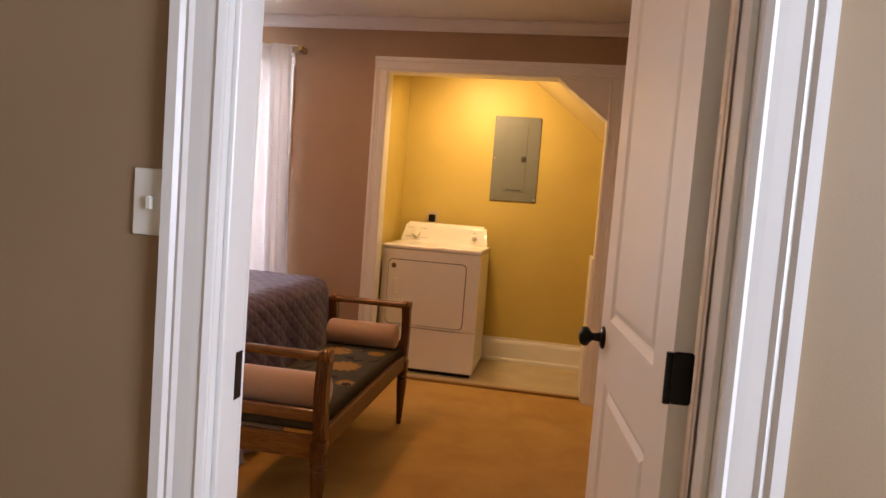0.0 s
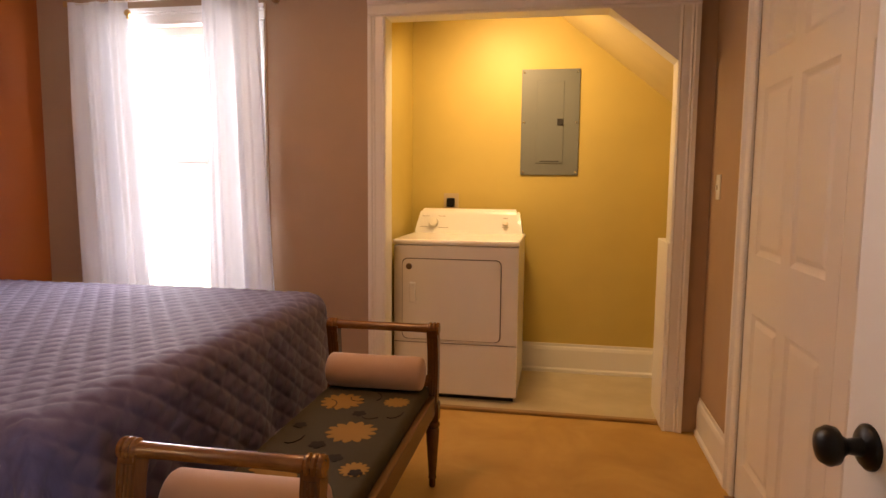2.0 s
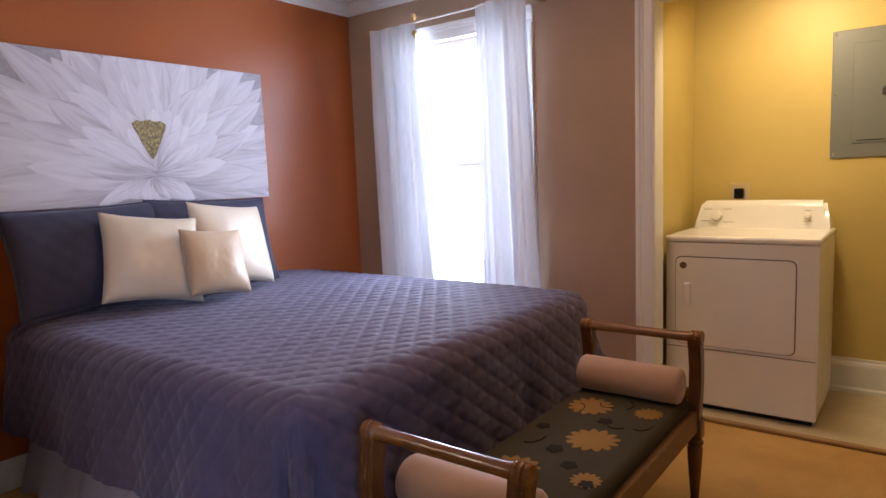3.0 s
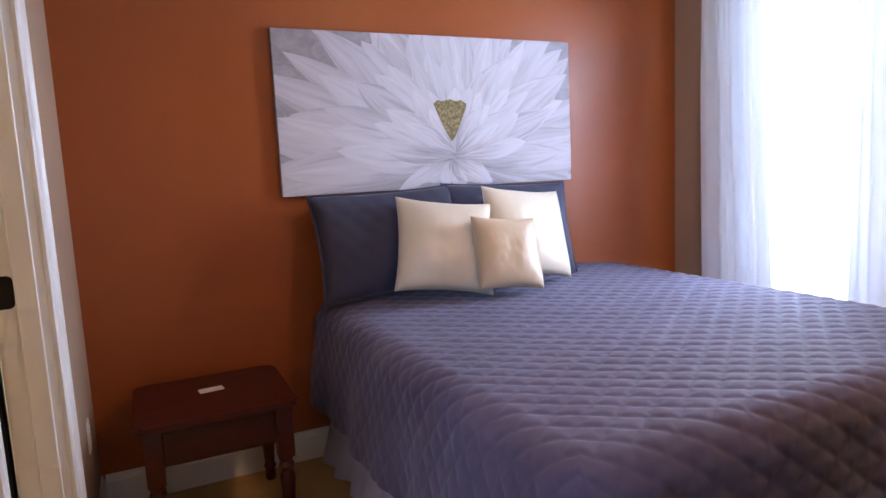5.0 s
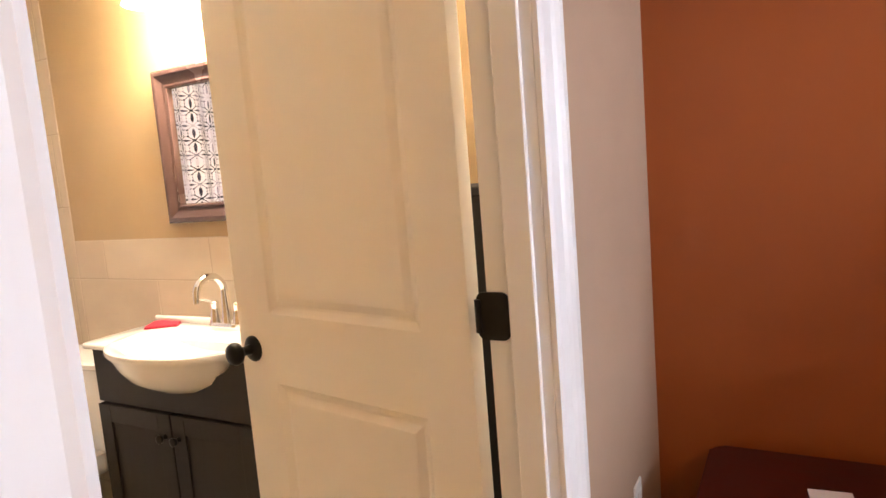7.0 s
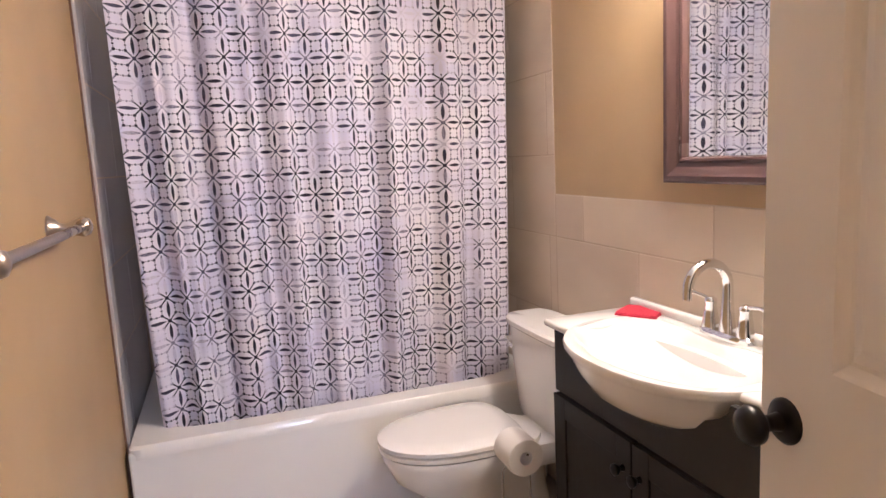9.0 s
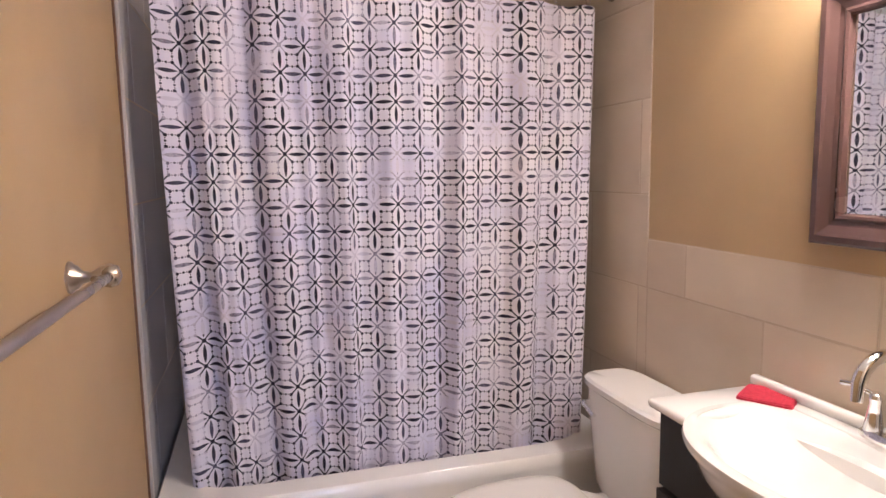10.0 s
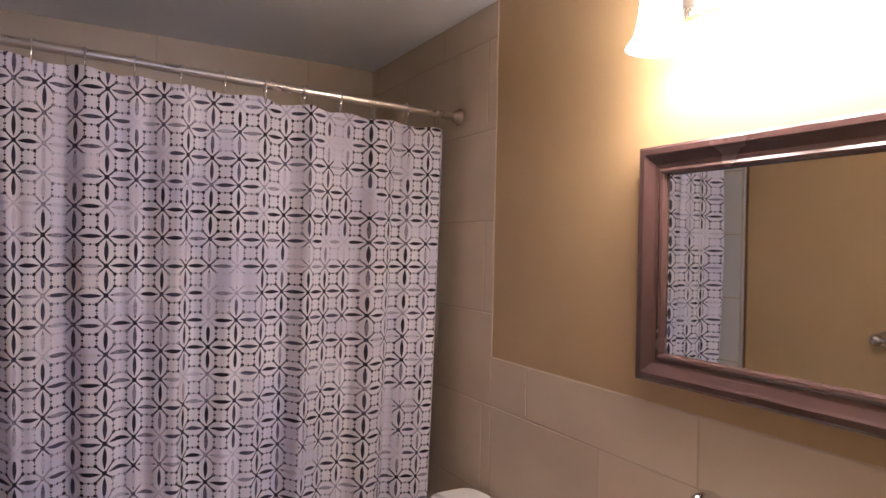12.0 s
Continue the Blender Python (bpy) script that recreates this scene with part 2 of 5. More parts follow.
setting("wall_hall_east", boxes(((2.2, -2.0, 0), (2.32, -0.5, TOP)), ((2.2, 0.5, 0), (2.32, MID, TOP)), ((2.2, -0.5, 0), (2.32, 0.5, 0.8)), ((2.2, -0.5, 2.2), (2.32, 0.5, TOP))), M_HALL, "taupe painted hall wall with a window opening")
setting("wall_hall_south", boxes(((-1.13, -2.12, 0), (2.32, -2.0, TOP))), M_HALL, "taupe painted hall wall")
# laundry alcove
setting("wall_laundry_back", boxes(((-1.10, AB, 0), (0.78, AB + 0.1, 2.5))), M_ALCOVE, "warm yellow painted laundry wall")
setting("wall_laundry_west", boxes(((-1.12, N + 0.12, 0), (-1.0, AB, 2.5))), M_ALCOVE, "warm yellow painted laundry wall")
setting("wall_laundry_east", boxes(((0.66, N + 0.12, 0), (0.78, AB, 2.5))), M_ALCOVE, "warm yellow painted laundry wall")
setting("ceiling_laundry", boxes(((-1.10, N + 0.12, 2.36), (0.78, AB, 2.46))), M_ALCOVE, "yellow painted laundry ceiling")
SLOPE = 0.79


def slope_z(x):
    return AT - SLOPE * (x - 0.19)


bm = bmesh.new()
prism(bm, [(-0.14, slope_z(-0.14)), (0.66, slope_z(0.66)), (0.66, 2.36), (-0.14, 2.36)], AB - N - 0.12, Matrix(((1, 0, 0, 0), (0, 0, 1, N + 0.12), (0, 1, 0, 0), (0, 0, 0, 1))))
# The slope gets a paler cream than the yellow laundry walls.
setting("ceiling_slope", bm, paint("pale_cream_slope", (0.68, 0.56, 0.30), 0.5), "sloped underside of a stair, cream, paler than the laundry walls")
bm = bmesh.new()
prism(bm, [(0.19, AT + 0.02), (0.19, slope_z(0.19)), (AR + 0.02, slope_z(AR + 0.02)), (AR + 0.02, AT + 0.02)], 0.13, Matrix(((1, 0, 0, 0), (0, 0, 1, N - 0.005), (0, 1, 0, 0), (0, 0, 0, 1))))
setting("header_slope", bm, M_TRIM, "white boxed corner under the stair slope")
bm = boxes(((0.505, N + 0.004, 0.012), (0.655, 4.80, 0.96)), bevel=0.004)
setting("half_wall", bm, M_TRIM, "low white boxed half wall beside the laundry opening")
bm = bmesh.new()
box(bm, (AL, N + 0.065, 0.0), (AR, N + 0.105, 0.018), 0.006)
setting("threshold", bm, wood("threshold_wood", (0.20, 0.10, 0.03), (0.36, 0.21, 0.08), 0.35, (1, 9, 9)), "wooden threshold strip at the laundry floor")

# ---- doors, casings, mouldings ----
CASING = [(0, 0), (0, 0.010), (0.010, 0.015), (0.017, 0.011), (0.030, 0.0125), (0.052, 0.014), (0.060, 0.019), (0.067, 0.016), (0.074, 0.023), (0.093, 0.023), (0.095, 0)]
CW = 0.095


def casing_piece(name, start, across, out, along, length, parent=None):
    """A length of moulded casing: across runs away from the opening, out away from the wall."""
    a, o, l = Vector(across), Vector(out), Vector(along)
    m = Matrix(((a.x, o.x, l.x, start[0]), (a.y, o.y, l.y, start[1]), (a.z, o.z, l.z, start[2]), (0, 0, 0, 1)))
    bm = bmesh.new()
    prism(bm, CASING, length, m)
    return setting(name, bm, M_TRIM, "white moulded casing", parent)


def casing_y(name, x0, x1, top, y, out):
    """Casing round an opening in a wall that faces along y."""
    o = (0, out, 0)
    head = casing_piece("trim_" + name, (x0 - CW, y, top), (0, 0, 1), o, (1, 0, 0), x1 - x0 + 2 * CW)
    casing_piece("casing", (x0, y, 0), (-1, 0, 0), o, (0, 0, 1), top, head)
    casing_piece("casing", (x1, y, 0), (1, 0, 0), o, (0, 0, 1), top, head)


casing_y("entry_hall", EL, ER, DOOR_H, SO, -1)
casing_y("entry_bedroom", EL, ER, DOOR_H, S, 1)
casing_y("bath_bedroom", BL, BR, DOOR_H, S, 1)
casing_y("bath_inside", BL - 0.026, BR + 0.026, DOOR_H + 0.026, SO, -1)
casing_y("laundry", AL, AR, AT, N, -1)
head = casing_piece("trim_closet", (E, CA - CW, DOOR_H), (0, 0, 1), (-1, 0, 0), (0, 1, 0), CB - CA + 2 * CW)
casing_piece("casing", (E, CB, 0), (0, 1, 0), (-1, 0, 0), (0, 0, 1), DOOR_H, head)
casing_piece("casing", (E, CA, 0), (0, -1, 0), (-1, 0, 0), (0, 0, 1), DOOR_H, head)


def lining(name, x0, x1, y0, y1, top, stop=None):
    bm = boxes(((x0 - 0.018, y0, 0), (x0, y1, top)), ((x1, y0, 0), (x1 + 0.018, y1, top)), ((x0 - 0.018, y0, top), (x1 + 0.018, y1, top + 0.018)))
    if stop:
        a, b = stop
        for lo, hi in (((x0, a, 0), (x0 + 0.011, b, top)), ((x1 - 0.011, a, 0), (x1, b, top)), ((x0, a, top - 0.011), (x1, b, top))):
            box(bm, lo, hi, 0.002, 1)
    setting(name, bm, M_TRIM, "white painted door jamb")


lining("jamb_entry", EL, ER, SO + 0.001, S - 0.001, DOOR_H, (SO + 0.02, S - 0.045))
lining("jamb_bath", BL, BR, SO + 0.001, S - 0.001, DOOR_H, (SO + 0.045, S - 0.02))
lining("jamb_laundry", AL, AR, N + 0.001, N + 0.119, AT)
bm = boxes(((E + 0.001, CA - 0.018, 0), (E + 0.119, CA, DOOR_H)), ((E + 0.001, CB, 0), (E + 0.119, CB + 0.018, DOOR_H)), ((E + 0.001, CA, DOOR_H - 0.001), (E + 0.119, CB, DOOR_H + 0.017)))
setting("jamb_closet", bm, M_TRIM, "white painted closet jamb")
setting("wall_closet_back", boxes(((E + 0.6, CA - 0.2, 0), (E + 0.7, CB + 0.2, TOP)), ((E + 0.12, CA - 0.2, 0), (E + 0.6, CA - 0.1, TOP)), ((E + 0.12, CB + 0.1, 0), (E + 0.6, CB + 0.2, TOP)), ((E + 0.12, CA - 0.1, 2.2), (E + 0.6, CB + 0.1, 2.3)), ((E, CA - 0.1, -0.1), (E + 0.6, CB + 0.1, 0.0))), M_GREIGE, "dark closet walls behind the doors")

BASE = [(0, 0), (0.014, 0), (0.014, 0.105), (0.010, 0.118), (0.006, 0.124), (0.006, 0.135), (0, 0.135)]
TALL = [(0, 0), (0.022, 0), (0.022, 0.020), (0.014, 0.032), (0.014, 0.150), (0.010, 0.168), (0.006, 0.174), (0.006, 0.192), (0, 0.192)]


def skirting(name, a, b, out, profile=BASE, z=0.0):
    a, b, o = Vector((*a, z)), Vector((*b, z)), Vector((*out, 0))
    l = (b - a).normalized()
    m = Matrix(((o.x, 0, l.x, a.x), (o.y, 0, l.y, a.y), (0, 1, 0, a.z), (0, 0, 0, 1)))
    bm = bmesh.new()
    prism(bm, profile, (b - a).length, m)
    setting(name, bm, M_TRIM, "white moulded baseboard")


skirting("baseboard_west", (W, S + 0.015), (W, N - 0.015), (1, 0))
skirting("baseboard_north", (W, N), (AL - CW, N), (0, -1))
skirting("baseboard_east", (E, CB + CW), (E, N - 0.026), (-1, 0), TALL)
skirting("baseboard_south_1", (W, S), (BL - CW, S), (0, 1))
skirting("baseboard_south_2", (BR + CW, S), (EL - CW, S), (0, 1))
skirting("baseboard_laundry_back", (-1.0, AB), (0.66, AB), (0, -1), TALL, 0.012)
skirting("baseboard_laundry_east", (0.66, 4.805), (0.66, AB - 0.022), (-1, 0), TALL, 0.012)
skirting("baseboard_hall_1", (-1.07, SO), (EL - CW, SO), (0, -1))
skirting("baseboard_hall_2", (ER + CW, SO), (2.2, SO), (0, -1))
CROWN = [(0, 0), (0.010, 0), (0.016, 0.014), (0.030, 0.022), (0.046, 0.044), (0.054, 0.056), (0.068, 0.060), (0.068, 0.068), (0, 0.068)]
for nm, a, b, o in (("crown_north", (W, N), (E, N), (0, -1)), ("crown_west", (W, S), (W, N), (1, 0)), ("crown_south", (W, S), (E, S), (0, 1)), ("crown_east", (E, S), (E, N), (-1, 0))):
    skirting(nm, a, b, o, CROWN, CEIL - 0.069)


def door_leaf(name, width, at, turn, panels, label, hinge_zs=(), knob_at=None, plate_side=1):
    """A panelled leaf: hinge at the origin, running along local y; thickness from -0.035 to 0 in x."""
    root = tagged(thing(name, at, label, "door", turn=turn), kind="structure")
    th, h = 0.035, 2.02
    bm = bmesh.new()
    us = sorted({0.0, width, *(p[i] for p in panels for i in (0, 1))})
    zs = sorted({0.0, h, *(p[i] for p in panels for i in (2, 3))})
    for u0, u1 in zip(us, us[1:]):
        for z0, z1 in zip(zs, zs[1:]):
            cu, cz = (u0 + u1) / 2, (z0 + z1) / 2
            if not any(p[0] < cu < p[1] and p[2] < cz < p[3] for p in panels):
                box(bm, (-th, u0, z0 + 0.008), (0, u1, z1 + 0.008))
    bmesh.ops.remove_doubles(bm, verts=bm.verts, dist=0.0005)
    part("frame", bm, M_DOOR, root)
    for u0, u1, z0, z1 in panels:
        z0, z1 = z0 + 0.008, z1 + 0.008
        bm = bmesh.new()
        for sx, x in ((1, 0.0), (-1, -th)):
            def ring(inset, depth):
                return [bm.verts.new((x - sx * depth, u, z)) for u, z in ((u0 + inset, z0 + inset), (u1 - inset, z0 + inset), (u1 - inset, z1 - inset), (u0 + inset, z1 - inset))]
            rings = [ring(0, 0.0), ring(0.006, 0.004), ring(0.016, 0.009), ring(0.022, 0.010), ring(0.040, 0.003), ring(0.045, 0.0025)]
            for p, q in zip(rings, rings[1:]):
                for i in range(4):
                    bm.faces.new((p[i], p[(i + 1) % 4], q[(i + 1) % 4], q[i]))
            bm.faces.new(rings[-1])
        part("panel", bm, M_DOOR, root)
    for z in hinge_zs:
        bm = bmesh.new()
        pts = [(-0.017 + cx + 0.006 * math.cos(radians(a0 + 22.5 * k)), z + cz + 0.006 * math.sin(radians(a0 + 22.5 * k))) for cx, cz, a0 in ((0.012, 0.041, 0), (-0.012, 0.041, 90), (-0.012, -0.041, 180), (0.012, -0.041, 270)) for k in range(5)]
        prism(bm, pts, 0.0035, Matrix(((1, 0, 0, 0), (0, 0, -1, 0), (0, 1, 0, 0), (0, 0, 0, 1))))
        tube(bm, (0.006 * plate_side - 0.0175 + 0.0175 * plate_side, -0.004, z - 0.046), (0.006 * plate_side - 0.0175 + 0.0175 * plate_side, -0.004, z + 0.046), 0.007, sides=10)
        part("hinge", bm, M_BLACK, root, "black hinge")
    if knob_at:
        u, z = knob_at
        for sx, x in ((1, 0.0), (-1, -th)):
            bm = bmesh.new()
            m = Matrix.Translation((x, u, z)) @ Matrix(((0, 0, sx, 0), (0, 1, 0, 0), (1, 0, 0, 0), (0, 0, 0, 1)))
            lathe(bm, [(0.033, 0), (0.033, 0.004), (0.028, 0.009), (0.014, 0.012), (0.011, 0.030), (0.016, 0.038), (0.027, 0.046), (0.029, 0.056), (0.024, 0.066), (0.010, 0.071)], m)
            part("knob", bm, M_BLACK, root, "round black door knob", smooth=50)
    return root


TWO = lambda w: [(0.135, w - 0.135, 0.22, 0.765), (0.135, w - 0.135, 0.94, 1.90)]
door_leaf("door_entry", 0.781, (0.502, S + 0.054, 0), 4.5, TWO(0.781), "white two-panel door standing open with black hardware", (0.22, 0.96, 1.80), (0.721, 0.885), -1)
door_leaf("door_bath", 0.733, (-2.189, 1.226, 0), 170, [(0.119, 0.600, 0.22, 0.808), (0.119, 0.600, 0.982, 1.90)], "cream-lit white two-panel door standing open into the bathroom", (), (0.680, 0.895))
SIX = [(a, b, z0, z1) for a, b in ((0.085, 0.35), (0.43, 0.695)) for z0, z1 in ((0.17, 0.765), (0.985, 1.59), (1.70, 1.93))]
for y0 in (CA + 0.003, CA + 0.003 + 0.818):
    door_leaf("door_closet", 0.815, (E + 0.037, y0, 0), 0, [(a * 1.045, b * 1.045, z0, z1) for a, b, z0, z1 in SIX], "white six-panel closet door, closed")

# jamb-side hinge leaves and strike plate
for z in (0.22, 1.035, 1.80):
    bm = bmesh.new()
    pts = [(0.014 * math.cos(a) + sx, 0.014 * math.sin(a) + sy) for sx, sy, a0 in ((0.015, 0.029, 0), (-0.019, 0.029, 90), (-0.019, -0.029, 180), (0.015, -0.029, 270)) for a in [radians(a0 + k * 22.5) for k in range(5)]]
    prism(bm, pts, 0.004, Matrix(((0, 0, 1, BL), (1, 0, 0, SO + 0.014), (0, 1, 0, z), (0, 0, 0, 1))))
    tube(bm, (BL + 0.005, SO - 0.016, z - 0.030), (BL + 0.005, SO - 0.016, z + 0.030), 0.006, sides=10)
    setting("hinge_jamb", bm, M_BLACK, "black hinge leaf on the bathroom jamb")
bm = boxes(((EL, S - 0.040, 0.84), (EL + 0.003, S - 0.004, 0.93)), bevel=0.001)
setting("strike_plate", bm, M_BLACK, "black strike plate on the entry jamb")


def wall_plate(name, at, normal, label, rocker=True):
    root = thing(name, at, label, name.split("_")[-1].replace("plate", "switch"))
    n = Vector(normal)
    side = Vector((-n.y, n.x, 0))
    m = Matrix(((side.x, 0, n.x, 0), (side.y, 0, n.y, 0), (0, 1, 0, 0), (0, 0, 0, 1)))
    bm = bmesh.new()
    box(bm, (-0.035, -0.0575, 0), (0.035, 0.0575, 0.006), 0.003)
    bm.transform(m)
    part("plate", bm, M_PLASTIC, root)
    bm = bmesh.new()
    if rocker:
        box(bm, (-0.005, -0.012, 0.006), (0.005, 0.010, 0.016), 0.002)
    else:
        box(bm, (-0.016, -0.036, 0.006), (0.016, -0.006, 0.009), 0.002)
        box(bm, (-0.016, 0.006, 0.006), (0.016, 0.036, 0.009), 0.002)
    bm.transform(m)
    part("toggle" if rocker else "socket", bm, M_PLASTIC, root)


wall_plate("light_switch", (-0.444, SO - 0.0005, 1.20), (0, -1, 0), "white toggle light switch on the hall wall")
wall_plate("light_switch", (E - 0.0005, 4.30, 1.24), (-1, 0, 0), "white toggle light switch beside the closet")
wall_plate("wall_outlet", (-2.70, S + 0.0005, 0.42), (0, 1, 0), "white wall outlet on the greige wall", False)

setting("trim_closet_track", boxes(((E - 0.035, CA, 0.0), (E + 0.015, CB, 0.006)), bevel=0.002), wood("track_wood", (0.12, 0.05, 0.015), (0.24, 0.12, 0.04), 0.4, (9, 1, 9)), "brown wooden strip under the closet doors")

# floor register by the closet
vent = thing("floor_vent", (0.615, 3.22, 0.0), "brown metal floor vent set in the carpet", "vent")
part("frame", boxes(((-0.05, -0.15, 0), (0.05, -0.135, 0.006)), ((-0.05, 0.135, 0), (0.05, 0.15, 0.006)), ((-0.05, -0.135, 0), (-0.038, 0.135, 0.006)), ((0.038, -0.135, 0), (0.05, 0.135, 0.006))), plain("bronze", (0.10, 0.055, 0.025), 0.4, 0.7), vent)
for k in range(14):
    part("slat", boxes(((-0.038, -0.13 + k * 0.02, 0.0), (0.038, -0.122 + k * 0.02, 0.005))), bpy.data.materials["bronze"], vent)

# ---- window ----
win = tagged(thing("window_1", (0, 0, 0), "white sash window blown out by daylight", "window"), kind="structure")
FY = N + 0.07
part("window_frame", boxes(((WL, FY - 0.02, WB), (WL + 0.04, FY + 0.03, WT)), ((WR - 0.04, FY - 0.02, WB), (WR, FY + 0.03, WT)), ((WL + 0.04, FY - 0.02, WT - 0.045), (WR - 0.04, FY + 0.03, WT)), ((WL + 0.04, FY - 0.02, WB), (WR - 0.04, FY + 0.03, WB + 0.05))), M_TRIM, win)
part("meeting_rail", boxes(((WL + 0.04, FY - 0.006, 1.34), (WR - 0.04, FY + 0.012, 1.36))), M_TRIM, win)
part("window_sill", boxes(((WL - 0.06, N - 0.05, WB - 0.025), (WR + 0.06, FY - 0.02, WB)), bevel=0.006), M_TRIM, win)
s_ = Shader("window_glass")
M_GLASS = s_.done((1.0, 1.0, 1.0), 0.0, 0, Transmission_Weight=1.0, IOR=1.45)
for z0, z1 in ((WB + 0.05, 1.33), (1.37, WT - 0.045)):
    pane = part("pane", boxes(((WL + 0.04, FY + 0.003, z0), (WR - 0.04, FY + 0.007, z1))), M_GLASS, win)
    pane.visible_shadow = False
casing_y("window", WL, WR, WT, N, -1)
s_ = Shader("bright_outdoors")
e = s_.n("ShaderNodeEmission", Strength=3.0)
e.inputs[0].default_value = (0.93, 0.97, 1.0, 1)
s_.link(e.outputs[0], s_.t.nodes["Material Output"].inputs[0])
M_OUT = s_.mat
setting("backdrop", boxes(((-4.2, 5.7, -0.5), (-1.25, 5.72, 3.2))), M_OUT, "overexposed daylight outside the window")
setting("backdrop_hall", boxes(((3.2, -1.8, 0.0), (3.22, 1.8, 2.8))), M_OUT, "overexposed daylight outside the hall window")


def sheer_material():
    s = Shader("sheer_white_cotton")
    f = s.noise(12, 3, (1, 1, 0.08))
    s.done(s.ramp(f, (0.3, (0.68, 0.71, 0.76)), (0.7, (0.77, 0.80, 0.84))), 0.85, 0, s.noise(500, 2), 0.0005, 0.3)
    tr = s.n("ShaderNodeBsdfTranslucent")
    tr.inputs[0].default_value = (0.85, 0.88, 0.95, 1)
    mx = s.n("ShaderNodeMixShader", Fac=0.055)
    s.link(s.b.outputs[0], mx.inputs[1])
    s.link(tr.outputs[0], mx.inputs[2])
    s.link(mx.outputs[0], s.t.nodes["Material Output"].inputs[0])
    return s.mat


M_SHEER = sheer_material()


def cloth_sheet(x0a, x1a, x0b, x1b, y, z_top, z_bot, folds, amp, seed, nx=140, nz=36, uv_width=None, gather=0.0, rise=0.0):
    """A hanging cloth between two x at the top and two at the bottom, with uneven folds; UV in metres along the cloth."""
    rng = random.Random(seed)
    ph = [rng.uniform(0, 6.28) for _ in range(6)]
    bm = bmesh.new()
    uv = bm.loops.layers.uv.new("cloth")
    rows = []
    for j in range(nz + 1):
        t = j / nz
        row = []
        for i in range(nx + 1):
            s = i / nx
            xa, xb = x0a + (x0b - x0a) * t ** 1.3, x1a + (x1b - x1a) * t ** 1.3
            q = s + 0.03 * math.sin(5 * s + ph[0] + 0.8 * t)
            a = amp * (0.45 + 0.55 * min(1, t * 3 + 0.15))
            off = a * (math.sin(2 * math.pi * folds * q + ph[1]) + 0.45 * math.sin(2 * math.pi * folds * 1.7 * q + ph[2] + 0.6 * t) + 0.25 * math.sin(2 * math.pi * folds * 2.9 * q + ph[3]))
            z = z_top + (z_bot - z_top) * t + gather * math.sin(2 * math.pi * 9 * s) * max(0, 1 - 9 * t) + rise * s * (1 - t)
            row.append((bm.verts.new((xa + (xb - xa) * s + 0.25 * a * math.sin(2 * math.pi * folds * q * 0.5 + ph[4]), y + off, z)), s, z))
        rows.append(row)
    wdt = uv_width or abs(x1a - x0a)
    for p, q in zip(rows, rows[1:]):
        for i in range(nx):
            f = bm.faces.new((p[i][0], p[i + 1][0], q[i + 1][0], q[i][0]))
            for loop, (v, s, z) in zip(f.loops, (p[i], p[i + 1], q[i + 1], q[i])):
                loop[uv].uv = (s * wdt, z)
    return bm


left = thing("window_curtain", (0, 0, 0), "sheer white cotton curtain panel hanging from a thin rod", "curtain", "window curtains")
part("cloth", cloth_sheet(-2.715, -2.36, -2.68, -2.24, 4.385, 2.215, 0.12, 3.0, 0.026, 3), M_SHEER, left, smooth=80)
right = thing("window_curtain", (0, 0, 0), "sheer white cotton curtain panel hanging from a thin rod", "curtain", "window curtains")
part("cloth", cloth_sheet(-1.93, -1.60, -1.93, -1.50, 4.385, 2.235, 0.12, 2.6, 0.026, 8), M_SHEER, right, smooth=80)
M_BRASS = plain("aged_brass", (0.55, 0.36, 0.16), 0.3, 1.0)
rod = thing("curtain_rod", (0, 4.385, 2.205), "thin white curtain rod with small brass knobs", "curtain rod")
part("rod", tube(bmesh.new(), (-2.72, 0, 0), (-1.56, 0, 0.02), 0.005, sides=10), M_WHITE, rod, smooth=60)
for x in (-2.74, -1.54):
    part("bracket", boxes(((x - 0.012, -0.008, -0.012), (x + 0.012, 0.095, 0.02)), bevel=0.003), M_BRASS, rod)
for x, z in ((-2.345, 0.022), (-2.34, -0.075)):
    bm = bmesh.new()
    lathe(bm, [(0.005, -0.02), (0.009, -0.014), (0.006, -0.008), (0.016, 0.002), (0.019, 0.012), (0.013, 0.024), (0.004, 0.03)], Matrix.Translation((x, -0.03, z)), 14)
    part("knob", bm, M_BRASS, rod, "small brass knob", smooth=60)

# ---- bed ----
def quilt_material():
    s = Shader("mauve_grey_quilt")
    f = s.noise(3, 4)
    g = s.noise(700, 2)
    col = s.mix(0.3, s.ramp(f, (0.3, (0.074, 0.062, 0.116)), (0.7, (0.112, 0.095, 0.165))), s.ramp(g, (0.3, (0.048, 0.036, 0.068)), (0.7, (0.150, 0.116, 0.190))))
    return s.done(col, 0.78, 0, g, 0.0008, 0.5, Sheen_Weight=0.26, Sheen_Roughness=0.45, Sheen_Tint=(0.76, 0.82, 1.0, 1.0), Specular_IOR_Level=0.2)


M_QUILT = quilt_material()
M_SKIRT = paint("lavender_bed_skirt", (0.40, 0.39, 0.48), 0.9, 0.08, 400, 0.001)
BX0, BX1, BY0, BY1, BZ = W + 0.05, -1.19, 2.37, 3.97, 0.73
bed = thing("bed", (0, 0, 0), "queen bed with a mauve-grey quilted coverlet", "bed")


